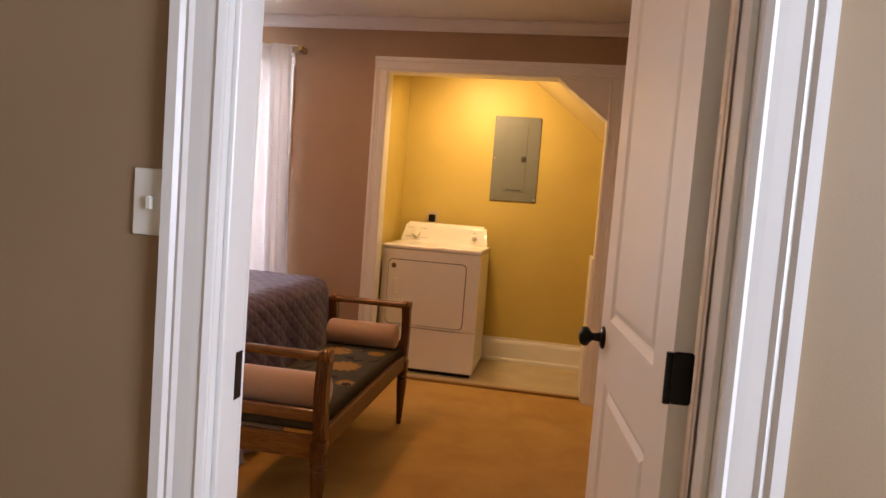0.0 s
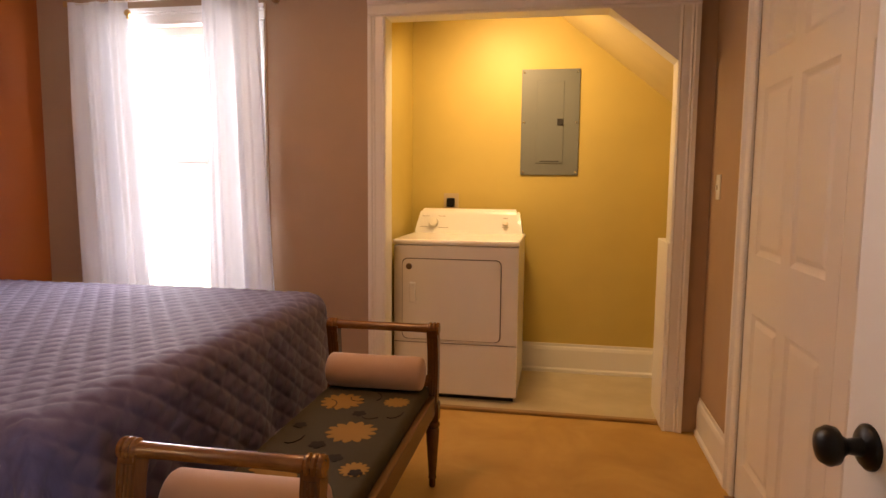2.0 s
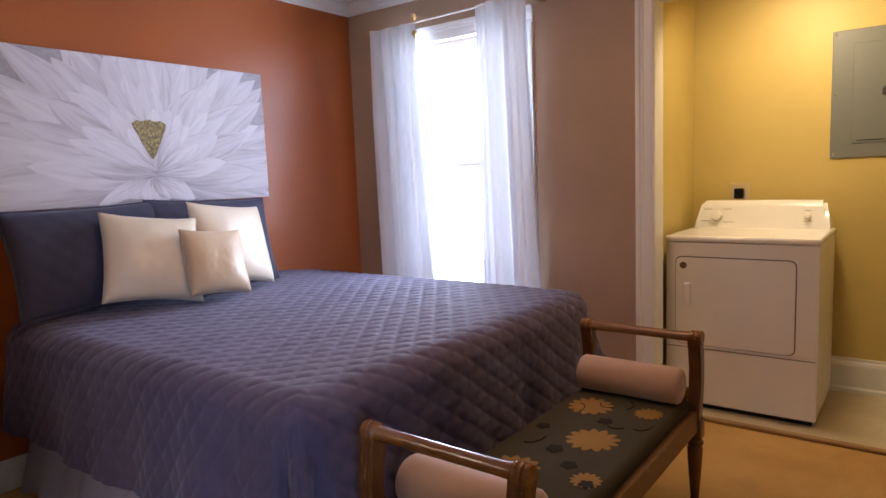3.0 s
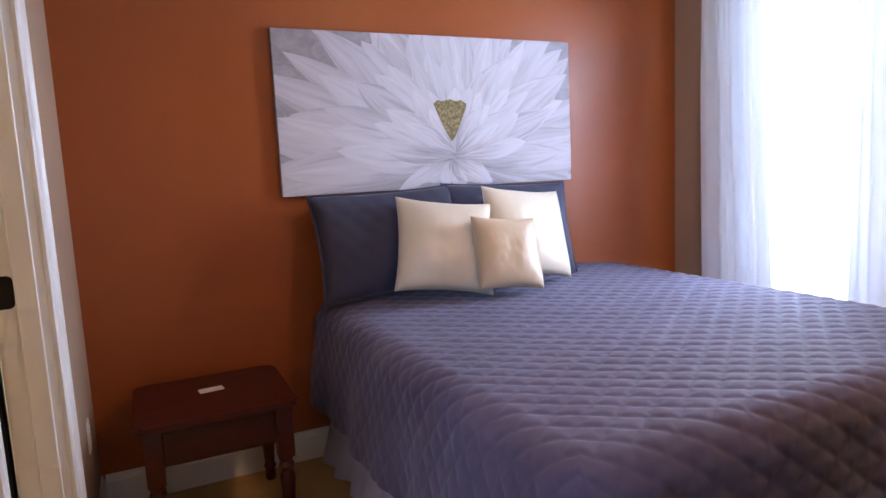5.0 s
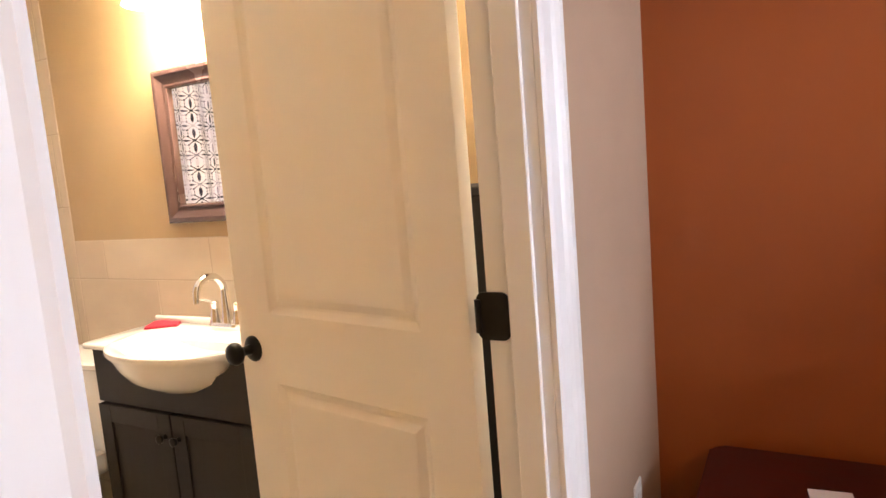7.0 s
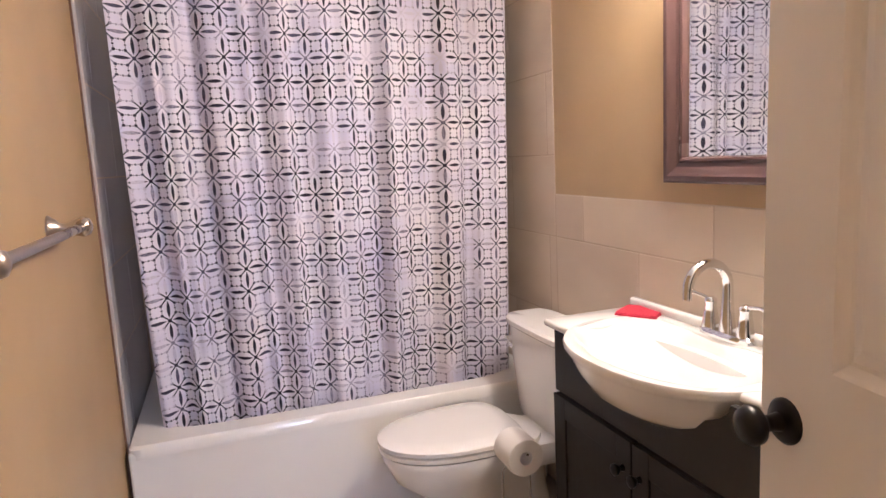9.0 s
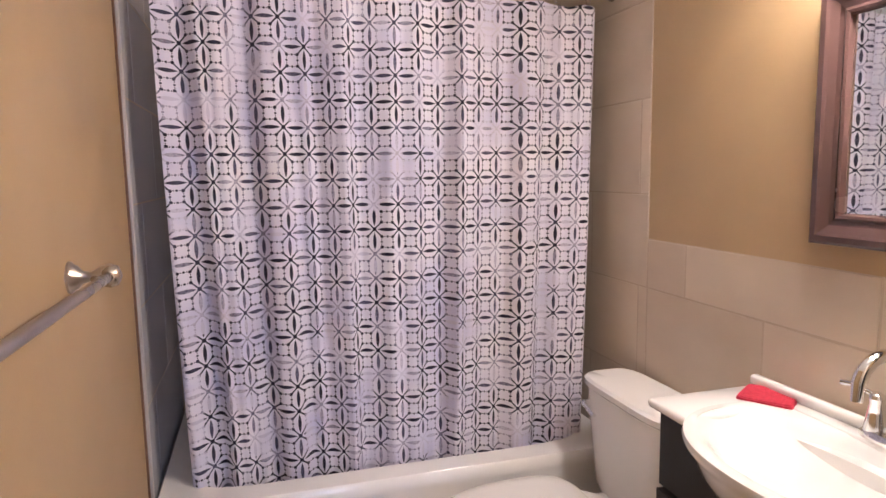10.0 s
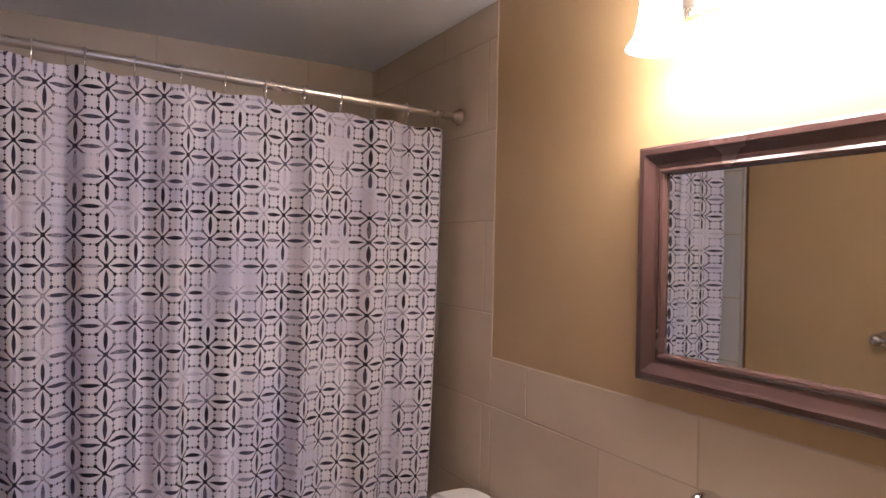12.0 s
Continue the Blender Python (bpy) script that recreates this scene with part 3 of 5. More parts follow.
def quilt_mesh():
    step, radius, hem = 0.0075, 0.095, 0.50
    nu, nv = int((BX1 - BX0 + hem) / step), int((BY1 - BY0 + 2 * hem) / step)
    bm = bmesh.new()
    grid = []
    for i in range(nu + 1):
        u = i * step
        row = []
        for j in range(nv + 1):
            v = j * step - hem
            ou = max(0.0, u - (BX1 - BX0))
            ov = max(0.0, -v, v - (BY1 - BY0))
            x, y = min(BX0 + u, BX1), min(max(BY0 + v, BY0), BY1)
            sy = -1 if v < 0 else 1
            e = max(ou, ov)
            ang = math.atan2(ov, ou) if e > 0 else 0.0
            arc = radius * math.pi / 2
            if e < arc:
                out, drop = radius * math.sin(e / radius), radius * (1 - math.cos(e / radius))
                n = Vector((math.sin(e / radius) * math.cos(ang), sy * math.sin(e / radius) * math.sin(ang), math.cos(e / radius)))
            else:
                d = e - arc
                wave = 0.012 * math.sin(9 * (u if ov > ou else v) + 1.3) + 0.008 * math.sin(23 * (u if ov > ou else v))
                out = radius + d * 0.10 + wave * min(1, d * 4)
                if ou > 0 and ov > 0:
                    out += 0.09 * min(1, d * 3) * math.sin(2 * ang) ** 2 - 0.11 * min(1, d * 3) * math.sin(4 * ang) ** 2
                drop = radius + d
                n = Vector((math.cos(ang), sy * math.sin(ang), 0.1)).normalized()
            p = Vector((x + out * math.cos(ang), y + sy * out * math.sin(ang), BZ - drop))
            if e == 0:
                p = Vector((x, y, BZ))
                n = Vector((0, 0, 1))
                p.z += 0.006 * math.sin(3.1 * u + 1) * math.sin(2.7 * v) + 0.028 * max(0.0, 1 - u / 0.75) ** 2 * (1 - min(1.0, abs(v - 0.8) / 0.8) ** 6)
            a, b = (u + 0.75 * v) / 0.082, (u - 0.75 * v) / 0.082
            puff = min(abs(math.sin(math.pi * a)), abs(math.sin(math.pi * b))) ** 0.42
            p += n * (0.0085 * puff - 0.0035 + 0.0025 * noise.noise((u * 14, v * 14, 0)))
            row.append(bm.verts.new(p))
        grid.append(row)
    for p, q in zip(grid, grid[1:]):
        for j in range(nv):
            bm.faces.new((p[j], q[j], q[j + 1], p[j + 1]))
    return bm


part("coverlet", quilt_mesh(), M_QUILT, bed, "mauve-grey diamond-quilted coverlet", smooth=70)
part("mattress", boxes(((BX0, BY0 + 0.02, 0.36), (BX1 - 0.02, BY1 - 0.02, BZ - 0.03)), bevel=0.05), M_SKIRT, bed)
bm = bmesh.new()
for (xa, ya), (xb, yb) in (((BX0, BY0 + 0.01), (BX1 + 0.02, BY0 + 0.01)), ((BX1 + 0.02, BY0 + 0.01), (BX1 + 0.02, BY1 - 0.01)), ((BX1 + 0.02, BY1 - 0.01), (BX0, BY1 - 0.01))):
    n = 60
    d = Vector((xb - xa, yb - ya, 0))
    o = Vector((d.y, -d.x, 0)).normalized()
    top, bot = [], []
    for k in range(n + 1):
        c = Vector((xa, ya, 0)) + d * (k / n)
        top.append(bm.verts.new(c + Vector((0, 0, 0.40))))
        bot.append(bm.verts.new(c + o * (0.10 + 0.022 * math.sin(k * 1.1) + 0.014 * math.sin(k * 0.43)) + Vector((0, 0, 0.008))))
    for k in range(n):
        bm.faces.new((top[k], top[k + 1], bot[k + 1], bot[k]))
part("bed_skirt", bm, M_SKIRT, bed, "lavender-grey cloth bed skirt", smooth=70)
part("base", boxes(((BX0, BY0 + 0.06, 0.0), (BX1 - 0.06, BY1 - 0.06, 0.36))), M_SKIRT, bed)


def pillow_mesh(w, h, t, quilted=False, seed=1, nx=40, nz=34):
    ears = 0.05 if quilted else 0.075
    rng = random.Random(seed)
    o = rng.uniform(0, 50)
    bm = bmesh.new()
    for side in (1, -1):
        rows = []
        for i in range(nx + 1):
            row = []
            for j in range(nz + 1):
                a, b = 2 * i / nx - 1, 2 * j / nz - 1
                prof = max(0.0, (1 - a * a) * (1 - b * b))
                d = t / 2 * prof ** 0.42
                pinch_x, pinch_z = 1 - ears * (1 - b * b) * abs(a), 1 - ears * (1 - a * a) * abs(b)
                y = -side * d + prof * (0.012 * noise.noise((a * 1.6 + o, b * 1.6, side)) + 0.002 * noise.noise((a * 6 + o, b * 4.5, side + 3)))
                if quilted:
                    u, v = a * w / 2, b * h / 2
                    y -= side * 0.008 * prof ** 0.3 * (abs(math.sin(math.pi * (u + v) / 0.1)) * abs(math.sin(math.pi * (u - v) / 0.1))) ** 0.45
                row.append(bm.verts.new((a * w / 2 * pinch_x, y, b * h / 2 * pinch_z)))
            rows.append(row)
        for p, q in zip(rows, rows[1:]):
            for j in range(nz):
                bm.faces.new((p[j], q[j], q[j + 1], p[j + 1]))
    bmesh.ops.remove_doubles(bm, verts=bm.verts, dist=0.0008)
    return bm


def satin(name, c, rough=0.4, sheen=0.3):
    s = Shader(name)
    g = s.noise(400, 2, (1, 1, 0.3))
    col = s.ramp(s.noise(7, 3), (0.3, tuple(v * 0.93 for v in c)), (0.7, c))
    return s.done(col, rough, 0, s.math("ADD", g, s.noise(25, 3)), 0.001, 0.3, Sheen_Weight=sheen, Specular_IOR_Level=0.5 if sheen else 0.15)


M_SHAM = satin("slate_sham", (0.034, 0.035, 0.074), 0.75, 0.12)
M_CREAM = satin("cream_satin", (0.70, 0.60, 0.46), 0.38)
M_TANSATIN = satin("champagne_satin", (0.56, 0.41, 0.26), 0.36)


def pillow(name, centre, size, lean, turn, mat, label, quilted=False, spin=0, seed=1):
    """Faces +x, leaning back on the wall."""
    ob = part(name, pillow_mesh(*size, quilted, seed), mat, None, label, smooth=80)
    ob.matrix_world = Matrix.Translation(centre) @ pose(0, 0, 0, 0, 0, 90 + turn) @ pose(0, 0, 0, -lean, 0, 0) @ pose(0, 0, 0, 0, spin, 0)
    if quilted:
        w, h, _ = size
        rim = [(-1 + k / 12, -1) for k in range(24)] + [(1, -1 + k / 12) for k in range(24)] + [(1 - k / 12, 1) for k in range(24)] + [(-1, 1 - k / 12) for k in range(25)]
        pts = [(a * w / 2 * (1 - 0.05 * (1 - b * b) * abs(a)), 0, b * h / 2 * (1 - 0.05 * (1 - a * a) * abs(b))) for a, b in rim]
        part("piping", sweep(bmesh.new(), pts, 0.006, 8), mat, ob, "corded edge", smooth=60)
    return tagged(ob, category="pillow", group="bed pillows")


pillow("pillow_sham", (-2.845, 2.62, 0.985), (0.70, 0.47, 0.16), 16, 2, M_SHAM, "dark slate quilted sham pillow against the wall", True, -1, 2)
pillow("pillow_sham", (-2.845, 3.24, 0.985), (0.68, 0.47, 0.16), 16, -2, M_SHAM, "dark slate quilted sham pillow against the wall", True, 2, 3)
pillow("throw_pillow", (-2.665, 2.79, 0.965), (0.435, 0.42, 0.16), 22, -10, M_CREAM, "cream satin square throw pillow leaning on a sham", False, 8, 4)
pillow("throw_pillow", (-2.68, 3.225, 0.985), (0.45, 0.43, 0.16), 20, 8, M_CREAM, "cream satin square throw pillow leaning on a sham", False, 7, 5)
pillow("throw_pillow", (-2.53, 3.025, 0.925), (0.325, 0.325, 0.14), 20, 2, M_TANSATIN, "small champagne satin throw pillow in front", False, 6, 6)

# ---- canvas ----
CY0, CY1, CZ0, CZ1 = 2.18, 3.71, 1.205, 1.915
CXF = W + 0.026
canvas = thing("canvas_picture", (W, (CY0 + CY1) / 2, CZ0), "wide stretched canvas of a white lotus flower", "picture")
canvas_inv = canvas.matrix_world.inverted()
s_ = Shader("grey_ground_paint")
M_GROUND = s_.done(s_.ramp(s_.noise(9, 5, (1, 1, 1.6), 0.65, 1.5), (0.3, (0.30, 0.28, 0.31)), (0.7, (0.46, 0.43, 0.47))), 0.8, 0, s_.noise(500, 2), 0.0006, 0.4)
bm = boxes(((W + 0.001, CY0, CZ0), (CXF, CY1, CZ1)), bevel=0.003)
bm.transform(canvas_inv)
part("stretched_canvas", bm, M_GROUND, canvas, "grey painted canvas ground")


def petal_material():
    s = Shader("white_petal_paint")
    uvn = s.n("ShaderNodeUVMap")
    uvn.uv_map = "petal"
    sep = s.n("ShaderNodeSeparateXYZ")
    s.link(uvn.outputs[0], sep.inputs[0])
    t, a = sep.outputs[0], sep.outputs[1]
    mp = s.n("ShaderNodeMapping", Scale=(1.5, 2.0, 1))
    s.link(uvn.outputs[0], mp.inputs[0])
    rnd = s.n("ShaderNodeNewGeometry").outputs["Random Per Island"]
    off = s.n("ShaderNodeVectorMath")
    off.operation = "ADD"
    s.link(mp.outputs[0], off.inputs[0])
    cmb = s.n("ShaderNodeCombineXYZ")
    s.link(s.math("MULTIPLY", rnd, 50.0), cmb.inputs[0])
    s.link(cmb.outputs[0], off.inputs[1])
    nz = s.n("ShaderNodeTexNoise", Scale=1.5, Detail=4)
    s.link(off.outputs[0], nz.inputs["Vector"])
    k = s.math("ADD", s.math("MULTIPLY_ADD", t, 0.46, -0.02), s.math("MULTIPLY", nz.outputs[0], 0.80))
    k = s.math("SUBTRACT", k, s.math("MULTIPLY", s.math("POWER", s.math("ABSOLUTE", a), 3.0), 0.14))
    k = s.math("ADD", k, s.math("MULTIPLY_ADD", rnd, 0.2, -0.1))
    col = s.ramp(k, (0.18, (0.22, 0.20, 0.22)), (0.42, (0.40, 0.37, 0.41)), (0.66, (0.58, 0.55, 0.60)), (1.0, (0.70, 0.68, 0.72)))
    return s.done(col, 0.75, 0, nz.outputs[0], 0.0008, 0.4)


M_PETAL = petal_material()
FCY, FCZ = 3.005, 1.345


def petals():
    rng = random.Random(11)
    bm = bmesh.new()
    uv = bm.loops.layers.uv.new("petal")
    order = 0

    def petal(base, ang, length, width, tip=1.5, bend=0.0):
        nonlocal order
        order += 1
        d = Vector((math.cos(ang), math.sin(ang)))
        q = Vector((-d.y, d.x))
        n, m = 14, 6
        rows = []
        for i in range(n + 1):
            t = i / n
            hw = 1.45 * width * (math.sin(math.pi * min(1, t ** 1.15)) ** 0.8) if 0 < t < 1 else 0.0005
            row = []
            for j in range(m + 1):
                s = 2 * j / m - 1
                c = base + d * (length * t) + q * (hw * s + bend * length * t * t)
                y = min(max(c.x, CY0 + 0.002), CY1 - 0.002)
                z = min(max(c.y, CZ0 + 0.002), CZ1 - 0.002)
                row.append((bm.verts.new((CXF + 0.0006 + order * 0.00009 + 0.0012 * (1 - s * s) * t * (1 - t), y, z)), t, s))
            rows.append(row)
        for p, r in zip(rows, rows[1:]):
            for j in range(m):
                f = bm.faces.new((p[j][0], p[j + 1][0], r[j + 1][0], r[j][0]))
                for loop, (v, t, s) in zip(f.loops, (p[j], p[j + 1], r[j + 1], r[j])):
                    loop[uv].uv = (t, s)

    c = Vector((FCY, FCZ))
    for count, reach, wide, spread in ((25, 1.04, 0.058, 214), (22, 0.86, 0.056, 204), (17, 0.66, 0.050, 196), (11, 0.46, 0.044, 176)):
        for k in range(count):
            a = radians(90 - spread / 2 + spread * (k + 0.5 + rng.uniform(-0.3, 0.3)) / count)
            ell = 1 / math.hypot(math.cos(a) / 0.98, math.sin(a) / 0.66)
            petal(c + Vector((rng.uniform(-0.03, 0.03), 0.03 * math.sin(a))), a, reach * ell * rng.uniform(0.9, 1.08), wide * rng.uniform(0.75, 1.25), bend=rng.uniform(-0.10, 0.10))
    for k in range(13):
        a = radians(196 + 148 * (k + 0.5) / 13 + rng.uniform(-5, 5))
        ell = 1 / math.hypot(math.cos(a) / 0.62, math.sin(a) / 0.135)
        petal(c + Vector((0, -0.005)), a, ell * rng.uniform(0.75, 1.05), 0.028 * rng.uniform(0.8, 1.4), bend=rng.uniform(-0.08, 0.08))
    for a, ln, wd in ((122, 0.25, 0.034), (58, 0.25, 0.034), (150, 0.30, 0.036), (30, 0.28, 0.036)):
        petal(c + Vector((0.02, 0.02)), radians(a), ln, wd)
    return bm


bm = petals()
bm.transform(canvas_inv)
part("petals", bm, M_PETAL, canvas, "white brushed lotus petals")
s_ = Shader("gold_stamen_paint")
v_ = s_.n("ShaderNodeTexVoronoi", Scale=70)
s_.link(s_.co, v_.inputs["Vector"])
M_STAMEN = s_.done(s_.ramp(v_.outputs["Distance"], (0.1, (0.42, 0.32, 0.12)), (0.55, (0.20, 0.15, 0.06)), (0.9, (0.10, 0.08, 0.05))), 0.7, 0, v_.outputs["Distance"], 0.001, 0.6)
bm = bmesh.new()
prism(bm, [(2.915, 1.60), (2.925, 1.585), (2.955, 1.51), (2.995, 1.435), (3.005, 1.425), (3.02, 1.44), (3.05, 1.50), (3.085, 1.575), (3.09, 1.60), (3.06, 1.618), (3.03, 1.612), (3.0, 1.622), (2.96, 1.612), (2.935, 1.617)], 0.002, Matrix(((0, 0, 1, CXF + 0.0085), (1, 0, 0, 0), (0, 1, 0, 0), (0, 0, 0, 1))))
bm.transform(canvas_inv)
part("flower_centre", bm, M_STAMEN, canvas, "gold dotted flower centre")

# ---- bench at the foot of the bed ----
# One bench wood in three tones: posts and legs darkest, arm and end rails lightest.
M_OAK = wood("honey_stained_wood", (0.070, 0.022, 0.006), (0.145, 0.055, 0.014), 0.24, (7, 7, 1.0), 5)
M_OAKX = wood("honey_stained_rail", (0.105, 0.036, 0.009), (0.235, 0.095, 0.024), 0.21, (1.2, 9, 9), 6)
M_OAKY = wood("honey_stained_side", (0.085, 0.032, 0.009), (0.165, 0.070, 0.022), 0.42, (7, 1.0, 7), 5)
M_BOLSTER = satin("dusty_pink_cotton", (0.42, 0.25, 0.165), 0.75)
M_SEAT = satin("black_brown_tapestry", (0.050, 0.040, 0.022), 0.85, 0.0)
M_BLOOM = satin("amber_tapestry", (0.25, 0.135, 0.034), 0.85, 0.0)
M_VINE = satin("olive_tapestry", (0.018, 0.012, 0.008), 0.85, 0.0)
bench = thing("bench", (0, 0, 0), "honey wood bench with scrolled arms and a floral seat", "bench")
QX0, QX1, QY0, QY1 = -0.935, -0.515, 2.385, 3.655


for y, sgn in ((QY0, -1), (QY1, 1)):
    # arm rail with ringed ends
    bm = bmesh.new()
    prof = [(0.0235, 0.0), (0.026, 0.004), (0.026, 0.010), (0.021, 0.013), (0.026, 0.017), (0.026, 0.024), (0.021, 0.028), (0.0255, 0.033), (0.0255, 0.039), (0.019, 0.045), (0.0175, 0.10)]
    ln = QX1 - QX0 + 0.05
    full = prof + [(r, ln - z) for r, z in reversed(prof)]
    lathe(bm, full, Matrix.Translation((QX0 - 0.025, y, 0.665)) @ Matrix(((0, 0, 1, 0), (0, 1, 0, 0), (1, 0, 0, 0), (0, 0, 0, 1))), 20)
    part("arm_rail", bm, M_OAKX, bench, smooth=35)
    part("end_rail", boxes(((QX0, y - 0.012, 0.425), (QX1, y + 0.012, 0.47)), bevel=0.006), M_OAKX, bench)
    part("end_apron", boxes(((QX0, y - 0.011, 0.29), (QX1, y + 0.011, 0.375)), bevel=0.004), M_OAKX, bench)
    for x in (QX0, QX1):
        # scrolled, fluted post
        bm = bmesh.new()
        outline_f, outline_b = [], []
        for k in range(17):
            t = k / 16
            z = 0.345 + t * 0.315
            c = sgn * (0.020 * math.sin(math.pi * (1.0 - t) * 1.15) - 0.006)
            hw = 0.026 - 0.006 * math.sin(math.pi * t)
            outline_f.append((c - hw, z))
            outline_b.append((c + hw, z))
        prism(bm, outline_f + outline_b[::-1], 0.044, Matrix(((0, 0, 1, x - 0.022), (1, 0, 0, y), (0, 1, 0, 0), (0, 0, 0, 1))))
        flutes = []
        for gx in (-0.011, 0.0, 0.011):
            for oy in (-1, 1):
                pts = [(x + gx, y + (f[0] if oy < 0 else b[0]), f[1]) for f, b in list(zip(outline_f, outline_b))[1:-1]]
                flutes.append(pts)
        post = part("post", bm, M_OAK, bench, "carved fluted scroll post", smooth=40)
        for pts in flutes:
            part("flute", sweep(bmesh.new(), pts, 0.0042, 6), M_OAK, post, smooth=60)
        bm = bmesh.new()
        lathe(bm, [(0.010, 0.0), (0.014, 0.008), (0.013, 0.03), (0.018, 0.04), (0.015, 0.048), (0.026, 0.20), (0.028, 0.245), (0.022, 0.255), (0.030, 0.262), (0.030, 0.272), (0.024, 0.28), (0.024, 0.29)], Matrix.Translation((x, y, 0)), 16)
        box(bm, (x - 0.027, y - 0.027, 0.285), (x + 0.027, y + 0.027, 0.36), 0.004)
        part("leg", bm, M_OAK, bench, "turned tapering leg", smooth=35)
for x in (QX0, QX1):
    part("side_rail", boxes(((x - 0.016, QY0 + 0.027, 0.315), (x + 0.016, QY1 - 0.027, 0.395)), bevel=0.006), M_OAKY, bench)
bm = bmesh.new()
box(bm, (QX0 + 0.01, QY0 + 0.02, 0.375), (QX1 - 0.008, QY1 - 0.02, 0.440), 0.024, 3)
part("seat_cushion", bm, M_SEAT, bench, "dark tapestry seat cushion", smooth=50)


def bloom(bm, cx, cy, r, lobes, seed, z=0.4405):
    rng = random.Random(seed)
    out = []
    for k in range(lobes * 6):
        a = 2 * math.pi * k / (lobes * 6)
        rr = r * (0.72 + 0.28 * abs(math.cos(lobes * a / 2)) + rng.uniform(-0.05, 0.05))
        out.append((cx + rr * math.cos(a), cy + rr * math.sin(a) * 1.05))
    prism(bm, out, 0.0008, Matrix.Translation((0, 0, z)))


for cx, cy, r in ((-0.675, 3.10, 0.085), (-0.79, 2.80, 0.080), (-0.80, 3.37, 0.082), (-0.64, 2.62, 0.078), (-0.60, 3.40, 0.050), (-0.58, 2.84, 0.045)):
    bm = bmesh.new()
    bloom(bm, cx, cy, r, 13, int(cy * 100))
    part("woven_flower", bm, M_BLOOM, bench, "amber woven flower")
bm = bmesh.new()
for cx, cy, r in ((-0.745, 2.98, 0.028), (-0.66, 2.90, 0.026), (-0.70, 3.26, 0.026), (-0.86, 3.12, 0.024), (-0.57, 2.82, 0.022), (-0.73, 2.66, 0.026)):
    bloom(bm, cx, cy, r, 5, int(cy * 91), 0.4416)
rng = random.Random(5)
for k in range(9):
    x, y = rng.uniform(-0.86, -0.58), rng.uniform(2.52, 3.5)
    a = rng.uniform(0, 6.28)
    sweep(bm, [(x + 0.06 * t * math.cos(a + 1.2 * t), y + 0.09 * t * math.sin(a + 1.2 * t), 0.4410) for t in (0, 0.25, 0.5, 0.75, 1)], 0.0018, 5)
part("woven_leaves", bm, M_VINE, bench, "olive woven leaves and stems")
for y in (QY0 + 0.105, QY1 - 0.105):
    bm = bmesh.new()
    ln = 0.385
    lathe(bm, [(0.004, -0.004), (0.05, 0.0), (0.060, 0.005), (0.066, 0.014), (0.0665, 0.06), (0.0655, ln / 2), (0.0665, ln - 0.06), (0.066, ln - 0.014), (0.060, ln - 0.005), (0.05, ln), (0.004, ln + 0.004)], Matrix.Translation((QX0 + 0.018, y, 0.506)) @ Matrix(((0, 0, 1, 0), (0, 1, 0, 0), (1, 0, 0, 0), (0, 0, 0, 1))), 28)
    for v in bm.verts:
        v.co.z += 0.002 * noise.noise(v.co * 22)
    tagged(part("bolster", bm, M_BOLSTER, None, "dusty pink cylindrical bolster on the bench seat", smooth=50), category="cushion", group="bench bolsters")

# ---- dryer ----
dryer = thing("clothes_dryer", (-0.595, 4.665, 0.012), "white front-loading clothes dryer with a raised console", "dryer")
HW = 0.355
part("body", boxes(((-HW, 0.012, 0.03), (HW, 0.62, 0.885)), bevel=0.008), M_WHITE, dryer)
part("plinth", boxes(((-HW + 0.02, 0.05, 0.0), (HW - 0.02, 0.60, 0.03))), M_BLACK, dryer)
part("top", boxes(((-HW - 0.004, 0.0, 0.888), (HW + 0.004, 0.62, 0.918)), bevel=0.010), M_WHITE, dryer)


def rounded(w0, w1, z0, z1, r, n=6):
    return [(cx + r * math.cos(radians(a0 + 90 * k / n)), cz + r * math.sin(radians(a0 + 90 * k / n))) for cx, cz, a0 in ((w1 - r, z1 - r, 0), (w0 + r, z1 - r, 90), (w0 + r, z0 + r, 180), (w1 - r, z0 + r, 270)) for k in range(n + 1)]


FRONT = Matrix(((1, 0, 0, 0), (0, 0, -1, 0), (0, 1, 0, 0), (0, 0, 0, 1)))
bm = bmesh.new()
prism(bm, rounded(-0.305, 0.262, 0.345, 0.812, 0.032), 0.001, Matrix.Translation((0, 0.0125, 0)) @ FRONT)
part("door_gap", bm, plain("seal_grey", (0.10, 0.09, 0.08), 0.6), dryer, "dark door gap")
bm = bmesh.new()
prism(bm, rounded(-0.300, 0.257, 0.350, 0.807, 0.029), 0.010, Matrix.Translation((0, 0.0115, 0)) @ FRONT)
bmesh.ops.bevel(bm, geom=[e for e in bm.edges if all(v.co.y < 0.003 for v in e.verts)], offset=0.004, segments=2, affect="EDGES")
dd = part("door", bm, M_WHITE, dryer, smooth=40)
part("handle", boxes(((-0.258, -0.014, 0.56), (-0.222, 0.003, 0.675)), bevel=0.006), M_WHITE, dd)
bm = bmesh.new()
lathe(bm, [(0.018, 0), (0.018, 0.003), (0.012, 0.005)], Matrix.Translation((-0.262, 0.002, 0.765)) @ FRONT, 18)
part("badge", bm, plain("badge_brown", (0.16, 0.10, 0.05), 0.4, 0.5), dd, "round brown badge")
part("panel_seam", boxes(((-HW + 0.006, 0.009, 0.327), (HW - 0.006, 0.0125, 0.330))), bpy.data.materials["seal_grey"], dryer)
bm = bmesh.new()
